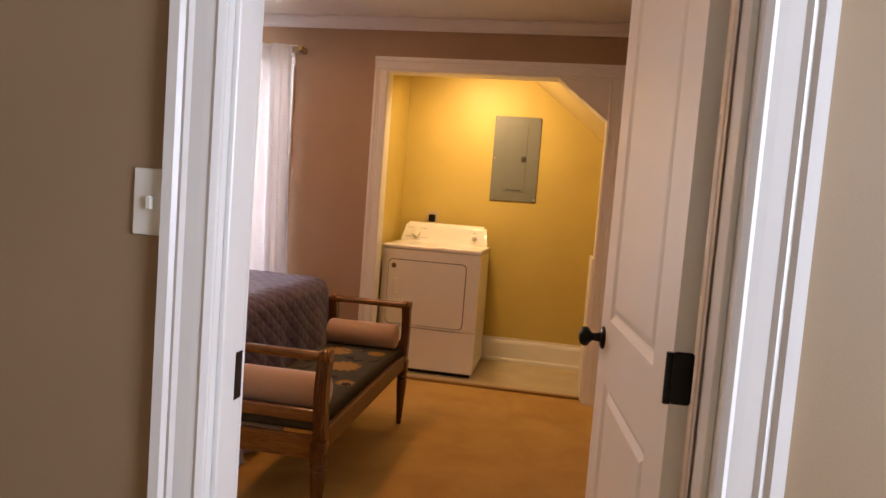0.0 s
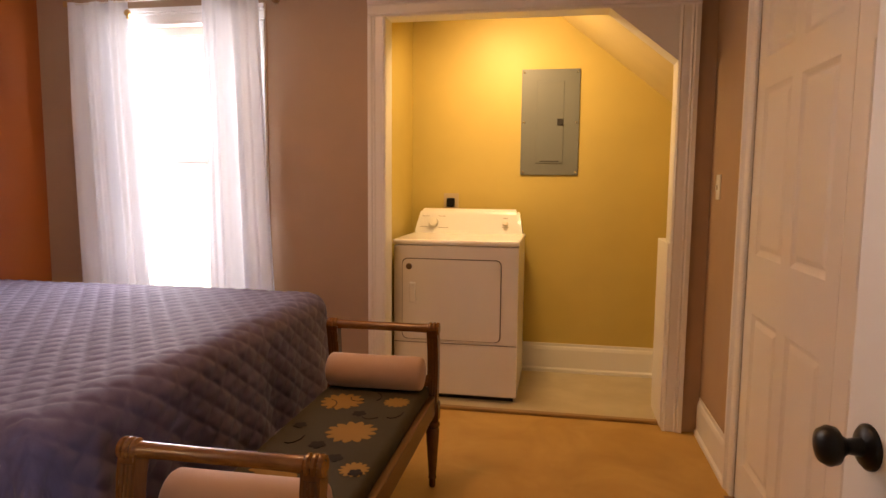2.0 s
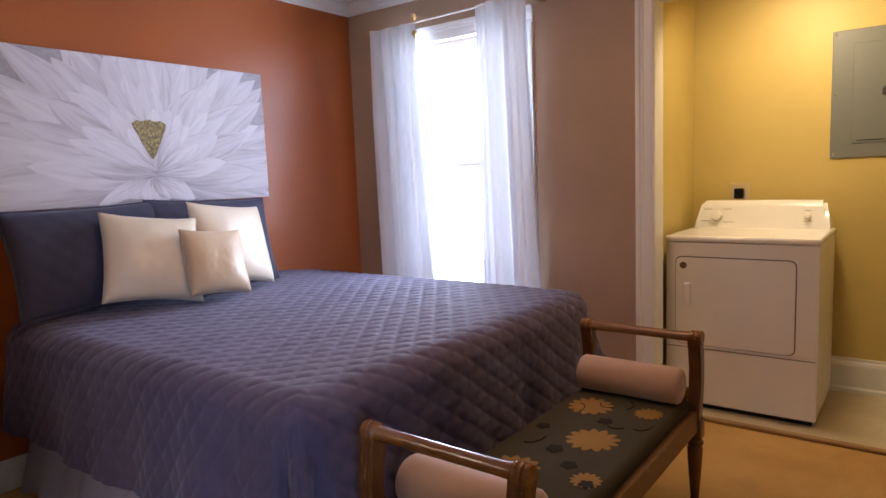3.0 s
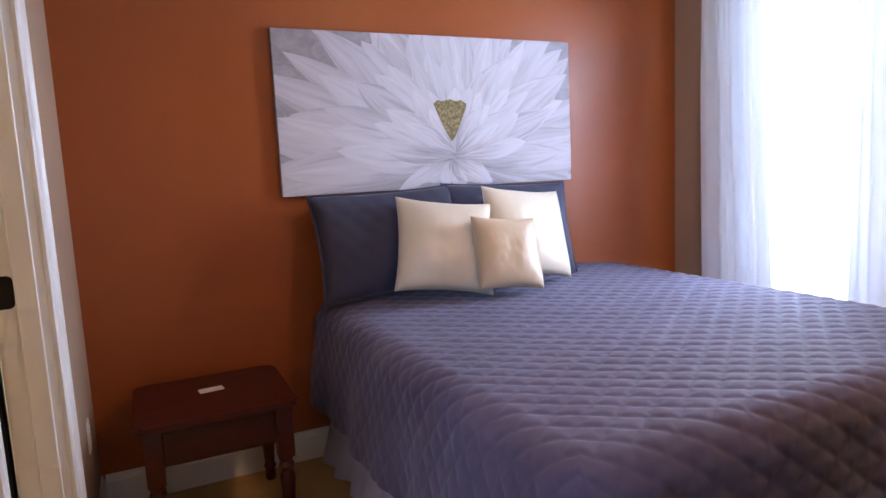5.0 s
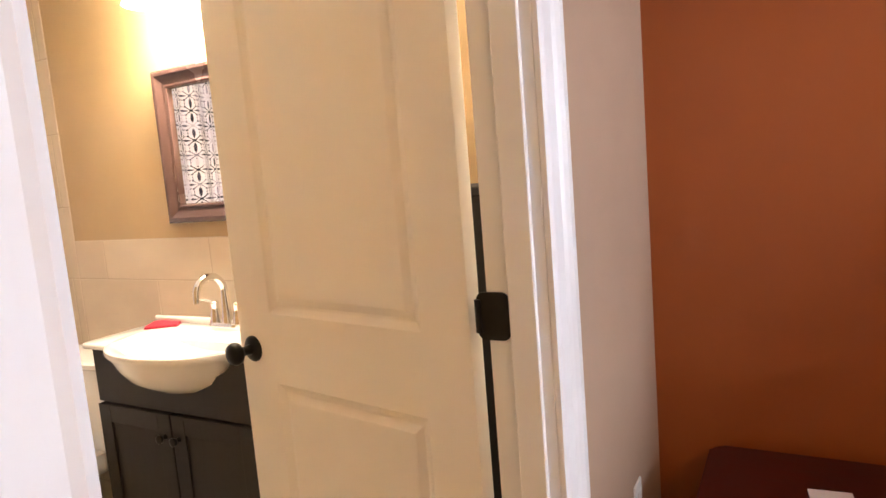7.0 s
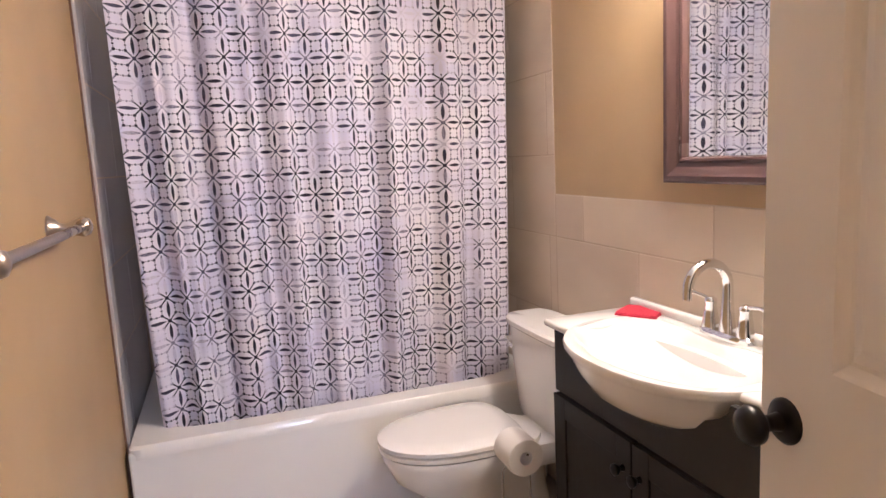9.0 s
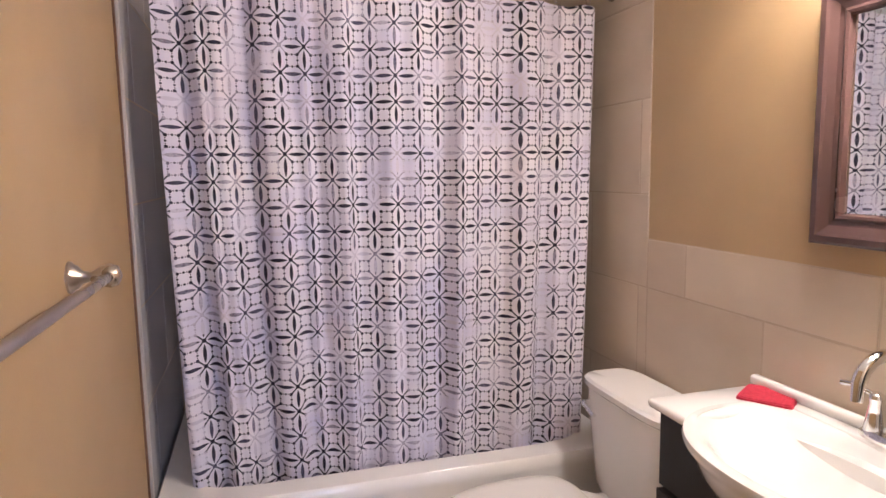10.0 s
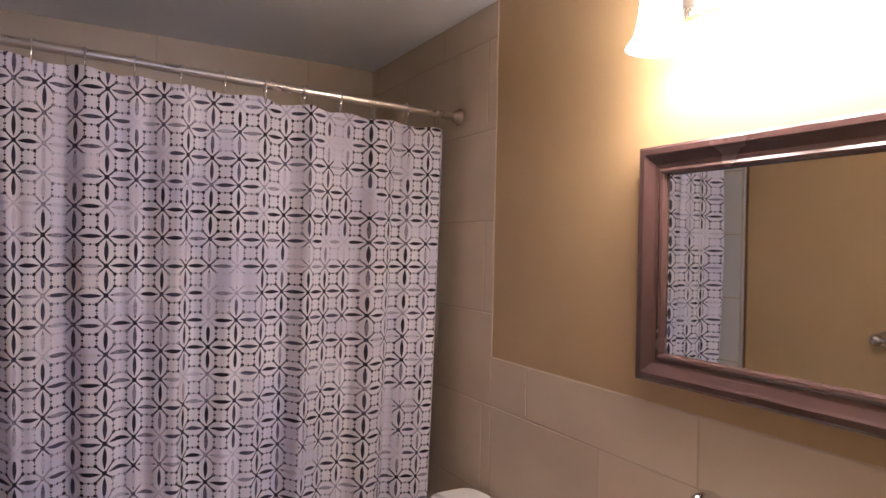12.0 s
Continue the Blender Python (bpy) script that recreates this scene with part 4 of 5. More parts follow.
prof = [(0.500, 0.915), (0.540, 1.035), (0.556, 1.062), (0.585, 1.072), (0.62, 1.066), (0.62, 0.915)]
prism(bm, prof, 2 * HW - 0.02, Matrix(((0, 0, 1, -HW + 0.01), (1, 0, 0, 0), (0, 1, 0, 0), (0, 0, 0, 1))))
for v in bm.verts:
    k = max(0, (v.co.z - 0.915) / 0.157)
    v.co.x *= 1 - 0.085 * k ** 1.5
bmesh.ops.bevel(bm, geom=[e for e in bm.edges if abs(e.verts[0].co.x) > 0.25 and e.verts[0].co.x * e.verts[1].co.x > 0 and min(v.co.z for v in e.verts) > 0.95], offset=0.018, segments=4, affect="EDGES")
console = part("console", bm, M_WHITE, dryer, smooth=45)
TILT = math.atan2(0.04, 0.12)
for x, r in ((-0.225, 0.030), (0.235, 0.017)):
    m = Matrix.Translation((x, 0.516, 0.985)) @ pose(0, 0, 0, -math.degrees(TILT), 0, 0) @ FRONT
    bm = bmesh.new()
    lathe(bm, [(r * 1.05, 0), (r, 0.006), (r * 0.9, 0.020), (r * 0.5, 0.022)], m, 22)
    part("dial", bm, M_PLASTIC, console, smooth=45)
M_PRINT = plain("print_grey", (0.35, 0.32, 0.28), 0.6)
for x0, x1, z in ((-0.30, -0.255, 1.022), (-0.195, -0.15, 1.022), (-0.31, -0.26, 0.955), (-0.19, -0.13, 0.950), (0.215, 0.255, 0.958), (0.22, 0.25, 1.015)):
    yy = 0.500 + (z - 0.915) / 3 - 0.0012
    part("printed_mark", boxes(((x0, yy - 0.0004, z), (x1, yy + 0.0006, z + 0.003))), M_PRINT, console, "grey printed dial mark")

# dryer outlet with plug
out = thing("dryer_outlet", (-0.735, AB, 1.125), "beige dryer outlet with a black plug in the yellow wall", "outlet")
part("plate", boxes(((-0.05, -0.007, -0.055), (0.05, -0.0005, 0.055)), bevel=0.003), plain("almond", (0.55, 0.44, 0.28), 0.4), out)
part("plug", boxes(((-0.026, -0.045, -0.035), (0.026, -0.007, 0.024)), bevel=0.008), M_BLACK, out, "black plug")

# breaker panel
PX0, PX1, PZ0, PZ1 = -0.285, 0.080, 1.302, 1.968
M_PANEL = plain("grey_panel_enamel", (0.155, 0.165, 0.155), 0.42)
pan = thing("breaker_panel", ((PX0 + PX1) / 2, AB, PZ0), "grey metal breaker panel with a latched inner door", "breaker panel")
hw, hh = (PX1 - PX0) / 2, PZ1 - PZ0
part("cover", boxes(((-hw, -0.010, 0), (hw, -0.0005, hh)), bevel=0.003), M_PANEL, pan)
ind = part("door", boxes(((-0.085, -0.0145, 0.075), (0.085, -0.009, hh - 0.075)), bevel=0.002), M_PANEL, pan)
part("latch", boxes(((0.045, -0.021, 0.315), (0.082, -0.0145, 0.355)), bevel=0.002), plain("latch_steel", (0.09, 0.085, 0.08), 0.35, 0.8), ind, "dark steel latch")
part("label_strip", boxes(((-0.06, -0.0152, 0.086), (0.06, -0.0144, 0.091))), M_BLACK, ind)
for x in (-hw + 0.018, hw - 0.018):
    for z in (0.02, hh / 2, hh - 0.02):
        bm = bmesh.new()
        lathe(bm, [(0.006, 0), (0.006, 0.002), (0.003, 0.0035)], Matrix.Translation((x, -0.010, z)) @ FRONT, 10)
        part("screw", bm, M_CHROME, pan, "bright screw")

# ---- nightstand ----
M_CHERRY = wood("dark_cherry", (0.030, 0.0018, 0.0010), (0.062, 0.0040, 0.0024), 0.36, (9, 1.2, 9), 5)
NX0, NX1, NY0, NY1, NZ = -2.955, -2.455, 1.525, 2.075, 0.49
ns = thing("nightstand", ((NX0 + NX1) / 2, (NY0 + NY1) / 2, 0), "dark cherry wood nightstand with turned legs beside the bed", "nightstand")
hx, hy = (NX1 - NX0) / 2, (NY1 - NY0) / 2
bm = bmesh.new()
prism(bm, rounded(-hx, hx, -hy, hy, 0.035), 0.024, Matrix.Translation((0, 0, NZ - 0.024)))
bmesh.ops.bevel(bm, geom=[e for e in bm.edges if abs(e.verts[0].co.z - e.verts[1].co.z) < 1e-4], offset=0.007, segments=3, affect="EDGES")
part("tabletop", bm, M_CHERRY, ns, smooth=40)
part("apron", boxes(((-hx + 0.045, -hy + 0.05, NZ - 0.165), (hx - 0.045, hy - 0.05, NZ - 0.025)), bevel=0.003), M_CHERRY, ns)
part("drawer_front", boxes(((hx - 0.046, -hy + 0.085, NZ - 0.150), (hx - 0.036, hy - 0.085, NZ - 0.038)), bevel=0.003), M_CHERRY, ns)
for x in (-hx + 0.05, hx - 0.05):
    for y in (-hy + 0.055, hy - 0.055):
        bm = bmesh.new()
        lathe(bm, [(0.018, 0), (0.023, 0.012), (0.021, 0.05), (0.027, 0.062), (0.020, 0.075), (0.023, 0.12), (0.029, 0.19), (0.021, 0.215), (0.030, 0.232), (0.022, 0.25), (0.029, 0.262), (0.029, 0.275)], Matrix.Translation((x, y, 0)), 18)
        box(bm, (x - 0.030, y - 0.030, 0.27), (x + 0.030, y + 0.030, NZ - 0.024), 0.003)
        part("leg", bm, M_CHERRY, ns, smooth=35)
bm = boxes(((-0.026, -0.045, 0), (0.026, 0.045, 0.001)))
card = tagged(part("note_card", bm, plain("white_card", (0.72, 0.66, 0.62), 0.6), None, "small white card lying on the nightstand"), category="card")
card.matrix_world = pose(-2.75, 1.80, NZ + 0.0005, 0, 0, 6)

# ---- bathroom: tub and tiles ----
tub = thing("bathtub", ((BW + BE) / 2, -1.388, 0.001), "white enamelled alcove bathtub with a plain apron", "bathtub")
tx, ty1, TZ = (BE - BW) / 2 - 0.012, 0.453, 0.425
bm = bmesh.new()
box(bm, (-tx, ty1 - 0.030, 0), (tx, ty1 - 0.004, TZ - 0.02), 0.008)
part("apron", bm, M_PORC, tub)


def superring(cx, cy, ax, ay, p, z, n=64):
    out = []
    for k in range(n):
        a = 2 * math.pi * k / n
        c, s = math.cos(a), math.sin(a)
        out.append(Vector((cx + ax * math.copysign(abs(c) ** (2 / p), c), cy + ay * math.copysign(abs(s) ** (2 / p), s), z)))
    return out


def loft(bm, rings, cap0=True, cap1=True):
    vs = [[bm.verts.new(p) for p in r] for r in rings]
    n = len(vs[0])
    for p, q in zip(vs, vs[1:]):
        for i in range(n):
            bm.faces.new((p[i], p[(i + 1) % n], q[(i + 1) % n], q[i]))
    if cap0:
        bm.faces.new(list(reversed(vs[0])))
    if cap1:
        bm.faces.new(vs[-1])
    return bm


bm = bmesh.new()
loft(bm, [superring(0, 0, tx, ty1, 40, TZ - 0.045), superring(0, 0, tx, ty1, 40, TZ - 0.01), superring(0, 0, tx - 0.008, ty1 - 0.008, 40, TZ), superring(0, -0.005, tx - 0.09, ty1 - 0.085, 8, TZ), superring(0, -0.005, tx - 0.10, ty1 - 0.10, 7, TZ - 0.02), superring(0, -0.005, tx - 0.16, ty1 - 0.14, 6, 0.14), superring(0, -0.005, tx - 0.22, ty1 - 0.20, 5, 0.10)], False, True)
part("basin", bm, M_PORC, tub, smooth=40)

TWD, GAP = 0.60, 0.004
tile_cache = {}


def tile_piece(parent, origin, u, n, w, h, material):
    """One bevelled tile with its lower corner at origin, u along the wall, n out of it."""
    key = (round(w, 3), round(h, 3), tuple(u), tuple(n))
    if key not in tile_cache:
        bm = bmesh.new()
        U, Nn = Vector(u), Vector(n)
        lo = [U * a + Vector((0, 0, b)) for a, b in ((0, 0), (w, 0), (w, h), (0, h))]
        hi = [U * a + Vector((0, 0, b)) + Nn * 0.0021 for a, b in ((0.0015, 0.0015), (w - 0.0015, 0.0015), (w - 0.0015, h - 0.0015), (0.0015, h - 0.0015))]
        a = [bm.verts.new(p) for p in lo]
        b = [bm.verts.new(p) for p in hi]
        bm.faces.new(b)
        for i in range(4):
            bm.faces.new((a[i], a[(i + 1) % 4], b[(i + 1) % 4], b[i]))
        tile_cache[key] = mesh_of("tile", bm, material)
    ob = new("tile", tile_cache[key])
    ob.parent = parent
    ob.location = origin


def tiled(name, start, u, n, length, zs, first, material=M_TILE):
    """Rows of tiles between the heights zs, the vertical joints shifted from row to row."""
    U, Nn = Vector(u), Vector(n)
    bm = bmesh.new()
    p, q = Vector(start), Vector(start) + U * length + Nn * 0.0011
    box(bm, (min(p.x, q.x), min(p.y, q.y), zs[0]), (max(p.x, q.x), max(p.y, q.y), zs[-1]))
    root = setting(name, bm, M_GROUT, "beige ceramic tile wall with thin grout joints")
    for k, (z0, z1) in enumerate(zip(zs, zs[1:])):
        a = -((first + (k % 2) * TWD / 2) % TWD)
        while a < length - 0.01:
            lo, hi = max(a, 0), min(a + TWD, length)
            if hi - lo > 0.012:
                o = Vector(start) + U * (lo + GAP / 2)
                tile_piece(root, Vector((o.x, o.y, z0 + GAP / 2)), u, n, hi - lo - GAP, z1 - z0 - GAP, material)
            a += TWD


EDGE_W, EDGE_E = -0.845, -1.02
ROWS = [0.0, 0.095, 0.39, 0.685, 0.98, 1.275, 1.57, 1.865, 2.16, BC]
tiled("tile_west_tub", (BW, EDGE_W, 0), (0, -1, 0), (1, 0, 0), EDGE_W - BS, ROWS, 0.25)
tiled("tile_west_wainscot", (BW, SO - 0.03, 0), (0, -1, 0), (1, 0, 0), SO - 0.03 - EDGE_W, [0.0, 0.095, 0.39, 0.685, 0.98, 1.136], 0.51)
tiled("tile_south", (BW + 0.01, BS, 0), (1, 0, 0), (0, 1, 0), BE - BW - 0.02, ROWS, 0.30)
tiled("tile_east_tub", (BE, EDGE_E, 0), (0, -1, 0), (-1, 0, 0), EDGE_E - BS, ROWS, 0.40, M_TILE_EAST)
setting("trim_tile_edge", boxes(((BE - 0.013, EDGE_E, 0), (BE - 0.0005, EDGE_E + 0.016, BC)), bevel=0.003), paint("grey_tile_edge", (0.42, 0.40, 0.39), 0.4), "white tile edge trim")
setting("trim_bead", boxes(((BE - 0.006, EDGE_E + 0.019, 0), (BE - 0.0005, EDGE_E + 0.028, BC))), wood("brown_bead", (0.10, 0.05, 0.025), (0.18, 0.09, 0.045), 0.5), "thin brown caulk bead beside the tile")
skirting("baseboard_bath_east", (BE, SO), (BE, EDGE_E + 0.03), (-1, 0))

# ---- shower curtain ----
def curtain_print():
    s = Shader("printed_shower_curtain")
    uvn = s.n("ShaderNodeUVMap")
    uvn.uv_map = "cloth"
    sep = s.n("ShaderNodeSeparateXYZ")
    s.link(uvn.outputs[0], sep.inputs[0])
    P = 0.0785
    gu, gv = s.math("DIVIDE", sep.outputs[0], P), s.math("DIVIDE", sep.outputs[1], P)

    def centred(v):
        return s.math("SUBTRACT", s.math("FRACT", s.math("ADD", v, 0.5)), 0.5)

    # distance from the nearest node of the lattice, in cells
    u, v = centred(gu), centred(gv)
    au, av = s.math("ABSOLUTE", u), s.math("ABSOLUTE", v)
    cu, cv = s.math("SUBTRACT", 0.5, au), s.math("SUBTRACT", 0.5, av)

    def less(a, b):
        return s.math("LESS_THAN", a, b)

    def both(a, b):
        return s.math("MULTIPLY", a, b)

    def either(*items):
        out = items[0]
        for i in items[1:]:
            out = s.math("MAXIMUM", out, i)
        return out

    def leaf(along, across):
        # pointed petal from node to node
        t = s.math("MULTIPLY", s.math("SUBTRACT", along, 0.12), s.math("MULTIPLY", s.math("SUBTRACT", 0.88, along), 0.50))
        return less(across, t)

    petal = either(leaf(au, av), leaf(av, au))
    full = either(leaf(s.math("SUBTRACT", 1.0, au), av), leaf(s.math("SUBTRACT", 1.0, av), au))
    petal = either(both(petal, 1.0), full)
    diag = s.math("ABSOLUTE", s.math("SUBTRACT", au, av))
    rad = s.math("ADD", au, av)
    stroke = both(less(diag, 0.040), both(less(rad, 0.50), less(0.10, rad)))
    r2 = s.math("ADD", s.math("MULTIPLY", au, au), s.math("MULTIPLY", av, av))
    node = less(r2, 0.0072)

    def dot(x, y, r):
        dx, dy = s.math("SUBTRACT", au, x), s.math("SUBTRACT", av, y)
        return less(s.math("ADD", s.math("MULTIPLY", dx, dx), s.math("MULTIPLY", dy, dy)), r * r)

    ink = either(petal, stroke, node, dot(0.29, 0.29, 0.066), dot(0.5, 0.28, 0.044), dot(0.28, 0.5, 0.044), dot(0.40, 0.28, 0.024), dot(0.28, 0.40, 0.024))
    # worn print: each motif takes its own amount of ink
    def stamped(value):
        return s.math("MULTIPLY", s.math("DIVIDE", s.math("FLOOR", s.math("MULTIPLY_ADD", value, 2.0, 0.5)), 2.0), P)

    motif = s.n("ShaderNodeCombineXYZ")
    s.link(stamped(gu), motif.inputs[0])
    s.link(stamped(gv), motif.inputs[1])

    def field(kind, vector, **kw):
        node = s.n(kind, **kw)
        s.link(vector, node.inputs["Vector"])
        return node.outputs["Fac" if kind == "ShaderNodeTexNoise" else "Value"]

    patch = field("ShaderNodeTexNoise", motif.outputs[0], Scale=8.0, Detail=1.5)
    single = field("ShaderNodeTexNoise", motif.outputs[0], Scale=17.0, Detail=1.0)
    chance = field("ShaderNodeTexWhiteNoise", motif.outputs[0])
    big = field("ShaderNodeTexNoise", uvn.outputs[0], Scale=4.0, Detail=4)
    fine = field("ShaderNodeTexNoise", uvn.outputs[0], Scale=160.0, Detail=3)

    def swing(value, gain):
        return s.math("MULTIPLY", s.math("SUBTRACT", value, 0.5), gain)

    amount = s.math("ADD", s.math("ADD", swing(patch, 4.0), swing(single, 1.8)), s.math("ADD", swing(chance, 0.40), s.math("ADD", swing(fine, 0.7), 0.64)))
    tone = s.ramp(amount, (0.0, (0.60, 0.57, 0.68)), (0.26, (0.36, 0.34, 0.44)), (0.56, (0.070, 0.065, 0.120)), (0.92, (0.010, 0.010, 0.026)))
    ground = s.ramp(big, (0.32, (0.63, 0.61, 0.77)), (0.50, (0.75, 0.72, 0.82)), (0.68, (0.82, 0.79, 0.84)))
    col = s.mix(ink, ground, tone)
    s.done(col, 0.75, 0, fine, 0.0004, 0.3)
    tr = s.n("ShaderNodeBsdfTranslucent")
    s.link(col, tr.inputs[0])
    mx = s.n("ShaderNodeMixShader", Fac=0.15)
    s.link(s.b.outputs[0], mx.inputs[1])
    s.link(tr.outputs[0], mx.inputs[2])
    s.link(mx.outputs[0], s.t.nodes["Material Output"].inputs[0])
    return s.mat


CUY = -1.085
sc = thing("shower_curtain", (0, 0, 0), "white shower curtain printed with dark geometric stars", "shower curtain")
part("cloth", cloth_sheet(-2.645, -1.268, -2.60, -1.305, CUY, 1.886, 0.30, 7.5, 0.024, 21, 300, 60, 1.56, 0.005, 0.060), curtain_print(), sc, smooth=80)
RODZ = 1.945
M_FLANGE = plain("darkened_nickel", (0.30, 0.24, 0.19), 0.35, 1.0)
srod = thing("shower_rod", (0, CUY + 0.02, RODZ), "brushed nickel shower rod across the tub", "shower rod")
part("rod", tube(bmesh.new(), (BW + 0.012, 0, -0.010), (BE - 0.012, 0, 0.030), 0.0125, sides=18), M_NICKEL, srod, smooth=60)
for x, d, dz in ((BW + 0.010, 1, -0.010), (BE - 0.010, -1, 0.030)):
    bm = bmesh.new()
    lathe(bm, [(0.030, 0), (0.030, 0.004), (0.022, 0.012), (0.016, 0.026)], Matrix.Translation((x, 0, dz)) @ Matrix(((0, 0, d, 0), (0, 1, 0, 0), (1, 0, 0, 0), (0, 0, 0, 1))), 20)
    part("flange", bm, M_FLANGE, srod, "darkened nickel flange", smooth=50)
for k in range(12):
    x = -2.60 + k * (1.28 / 11)
    pts = [(x, CUY + 0.02 + 0.017 * math.sin(a), RODZ - 0.012 - 0.034 * (1 - math.cos(a)) + 0.02 + 0.0265 * (x - BW)) for a in [2 * math.pi * i / 20 for i in range(20)]]
    bm = sweep(bmesh.new(), pts + [pts[0]], 0.0016, 6)
    tagged(part("curtain_hook", bm, M_CHROME, None, "thin chrome curtain ring on the rod", smooth=60), category="ring", group="shower curtain rings")

# ---- toilet ----
toilet = thing("toilet", (BW + 0.012, -0.685, 0.001), "white porcelain toilet with the lid down beside the vanity", "toilet")
bm = bmesh.new()
loft(bm, [superring(0.092, 0, 0.074, 0.170, 5, 0.345), superring(0.094, 0, 0.078, 0.185, 5, 0.37), superring(0.098, 0, 0.088, 0.213, 5, 0.60), superring(0.098, 0, 0.089, 0.217, 5, 0.672)])
part("tank", bm, M_PORC, toilet, smooth=40)
bm = bmesh.new()
loft(bm, [superring(0.100, 0, 0.093, 0.224, 4.5, 0.673), superring(0.101, 0, 0.099, 0.232, 4.5, 0.680), superring(0.101, 0, 0.099, 0.232, 4.5, 0.696), superring(0.100, 0, 0.092, 0.224, 4.5, 0.704), superring(0.104, 0, 0.05, 0.15, 4, 0.706)])
part("tank_lid", bm, M_PORC, toilet, smooth=40)
bm = bmesh.new()
loft(bm, [superring(0.33, 0, 0.20, 0.11, 3, 0.0), superring(0.33, 0, 0.19, 0.10, 3, 0.06), superring(0.36, 0, 0.20, 0.105, 2.6, 0.17), superring(0.43, 0, 0.26, 0.155, 2.4, 0.27), superring(0.452, 0, 0.272, 0.175, 2.3, 0.343), superring(0.452, 0, 0.269, 0.173, 2.3, 0.363), superring(0.452, 0, 0.20, 0.12, 2.2, 0.364)])
box(bm, (0.02, -0.13, 0.26), (0.30, 0.13, 0.350), 0.03)
part("bowl", bm, M_PORC, toilet, smooth=40)


def seat_rings(z, k):
    """A seat outline: an oval front and a nearly straight hinged back."""
    out = []
    for i in range(64):
        c, s = math.cos(2 * math.pi * i / 64), math.sin(2 * math.pi * i / 64)
        p, ax = (2.1, 0.27) if c > 0 else (5.0, 0.185)
        w = 1.0 if c > 0 else 1.0 - 0.22 * c * c
        out.append(Vector((0.462 + (ax + k) * math.copysign(abs(c) ** (2 / p), c), w * (0.176 + k) * math.copysign(abs(s) ** (2 / p), s), z - 0.022)))
    return [out]


bm = bmesh.new()
loft(bm, seat_rings(0.388, -0.004) + seat_rings(0.391, 0.0) + seat_rings(0.403, 0.0) + seat_rings(0.406, -0.004))
part("seat_ring", bm, M_PLASTIC, toilet, smooth=40)
bm = bmesh.new()
loft(bm, seat_rings(0.409, -0.003) + seat_rings(0.412, 0.002) + seat_rings(0.424, 0.002) + seat_rings(0.431, -0.010) + seat_rings(0.435, -0.05) + seat_rings(0.436, -0.12))
part("seat_lid", bm, M_PORC, toilet, smooth=40)
bm = bmesh.new()
tube(bm, (0.180, -0.17, 0.622), (0.205, -0.17, 0.622), 0.012, sides=12)
sweep(bm, [(0.202, -0.17, 0.622), (0.212, -0.13, 0.620), (0.212, -0.09, 0.612)], 0.007, 8)
part("flush_lever", bm, M_CHROME, toilet, "chrome flush lever", smooth=50)

# ---- vanity ----
M_ESP = wood("espresso_wood", (0.006, 0.004, 0.003), (0.013, 0.009, 0.007), 0.62, (9, 9, 1.2), 6)
VY0, VY1, VX = -0.345, 0.385, -2.418
VT = 0.825
van = thing("vanity_cabinet", (0, 0, 0.001), "espresso wood vanity cabinet with two doors", "cabinet")
part("carcass", boxes(((BW + 0.011, VY0, 0.0), (VX, VY1, VT - 0.15)), ((BW + 0.011, VY0, VT - 0.15), (-2.66, VY1, VT - 0.02)), ((-2.66, VY0, VT - 0.15), (VX, VY0 + 0.02, VT - 0.02)), ((-2.66, VY1 - 0.02, VT - 0.15), (VX, VY1, VT - 0.02)), bevel=0.002), M_ESP, van)
bm = bmesh.new()
arch = [(VY0, 0.617), (VY1, 0.617), (VY1, VT - 0.02)] + [(0.02 + 0.29 * math.cos(radians(a)), VT - 0.02 - 0.085 * math.sin(radians(a))) for a in range(0, 181, 12)] + [(VY0, VT - 0.02)]
prism(bm, arch, 0.014, Matrix(((0, 0, 1, VX), (1, 0, 0, 0), (0, 1, 0, 0), (0, 0, 0, 1))))
part("curved_apron", bm, M_ESP, van)
for y0, y1, ky in ((VY0 + 0.004, 0.017, -0.012), (0.023, VY1 - 0.004, 0.052)):
    d = part("door", boxes(((VX, y0, 0.06), (VX + 0.018, y1, 0.610)), bevel=0.003), M_ESP, van)
    part("door_frame", boxes(((VX + 0.018, y0, 0.06), (VX + 0.024, y0 + 0.06, 0.610)), ((VX + 0.018, y1 - 0.06, 0.06), (VX + 0.024, y1, 0.610)), ((VX + 0.018, y0 + 0.06, 0.550), (VX + 0.024, y1 - 0.06, 0.610)), ((VX + 0.018, y0 + 0.06, 0.06), (VX + 0.024, y1 - 0.06, 0.12)), bevel=0.0015), M_ESP, d)
    bm = bmesh.new()
    lathe(bm, [(0.009, 0), (0.006, 0.010), (0.014, 0.020), (0.015, 0.026), (0.008, 0.031)], Matrix.Translation((VX + 0.024, ky, 0.535)) @ Matrix(((0, 0, 1, 0), (0, 1, 0, 0), (1, 0, 0, 0), (0, 0, 0, 1))), 16)
    part("knob", bm, M_BLACK, d, "black cabinet knob", smooth=50)

# moulded sink top with a bellied bowl
sink = thing("sink_top", (0, 0, 0), "glossy white moulded sink top with a bellied bowl", "sink")
SCX, SCY = -2.515, 0.024
N_S = 72


def sink_ring(k, z):
    out = []
    for i in range(N_S):
        a = 2 * math.pi * i / N_S
        c, s = math.cos(a), math.sin(a)
        p, ax = (2.2, 0.231) if c > 0 else (6.0, 0.165)
        out.append(Vector((SCX + ax * k * math.copysign(abs(c) ** (2 / p), c), SCY + 0.298 * k * math.copysign(abs(s) ** (2 / p), s), z)))
    return out


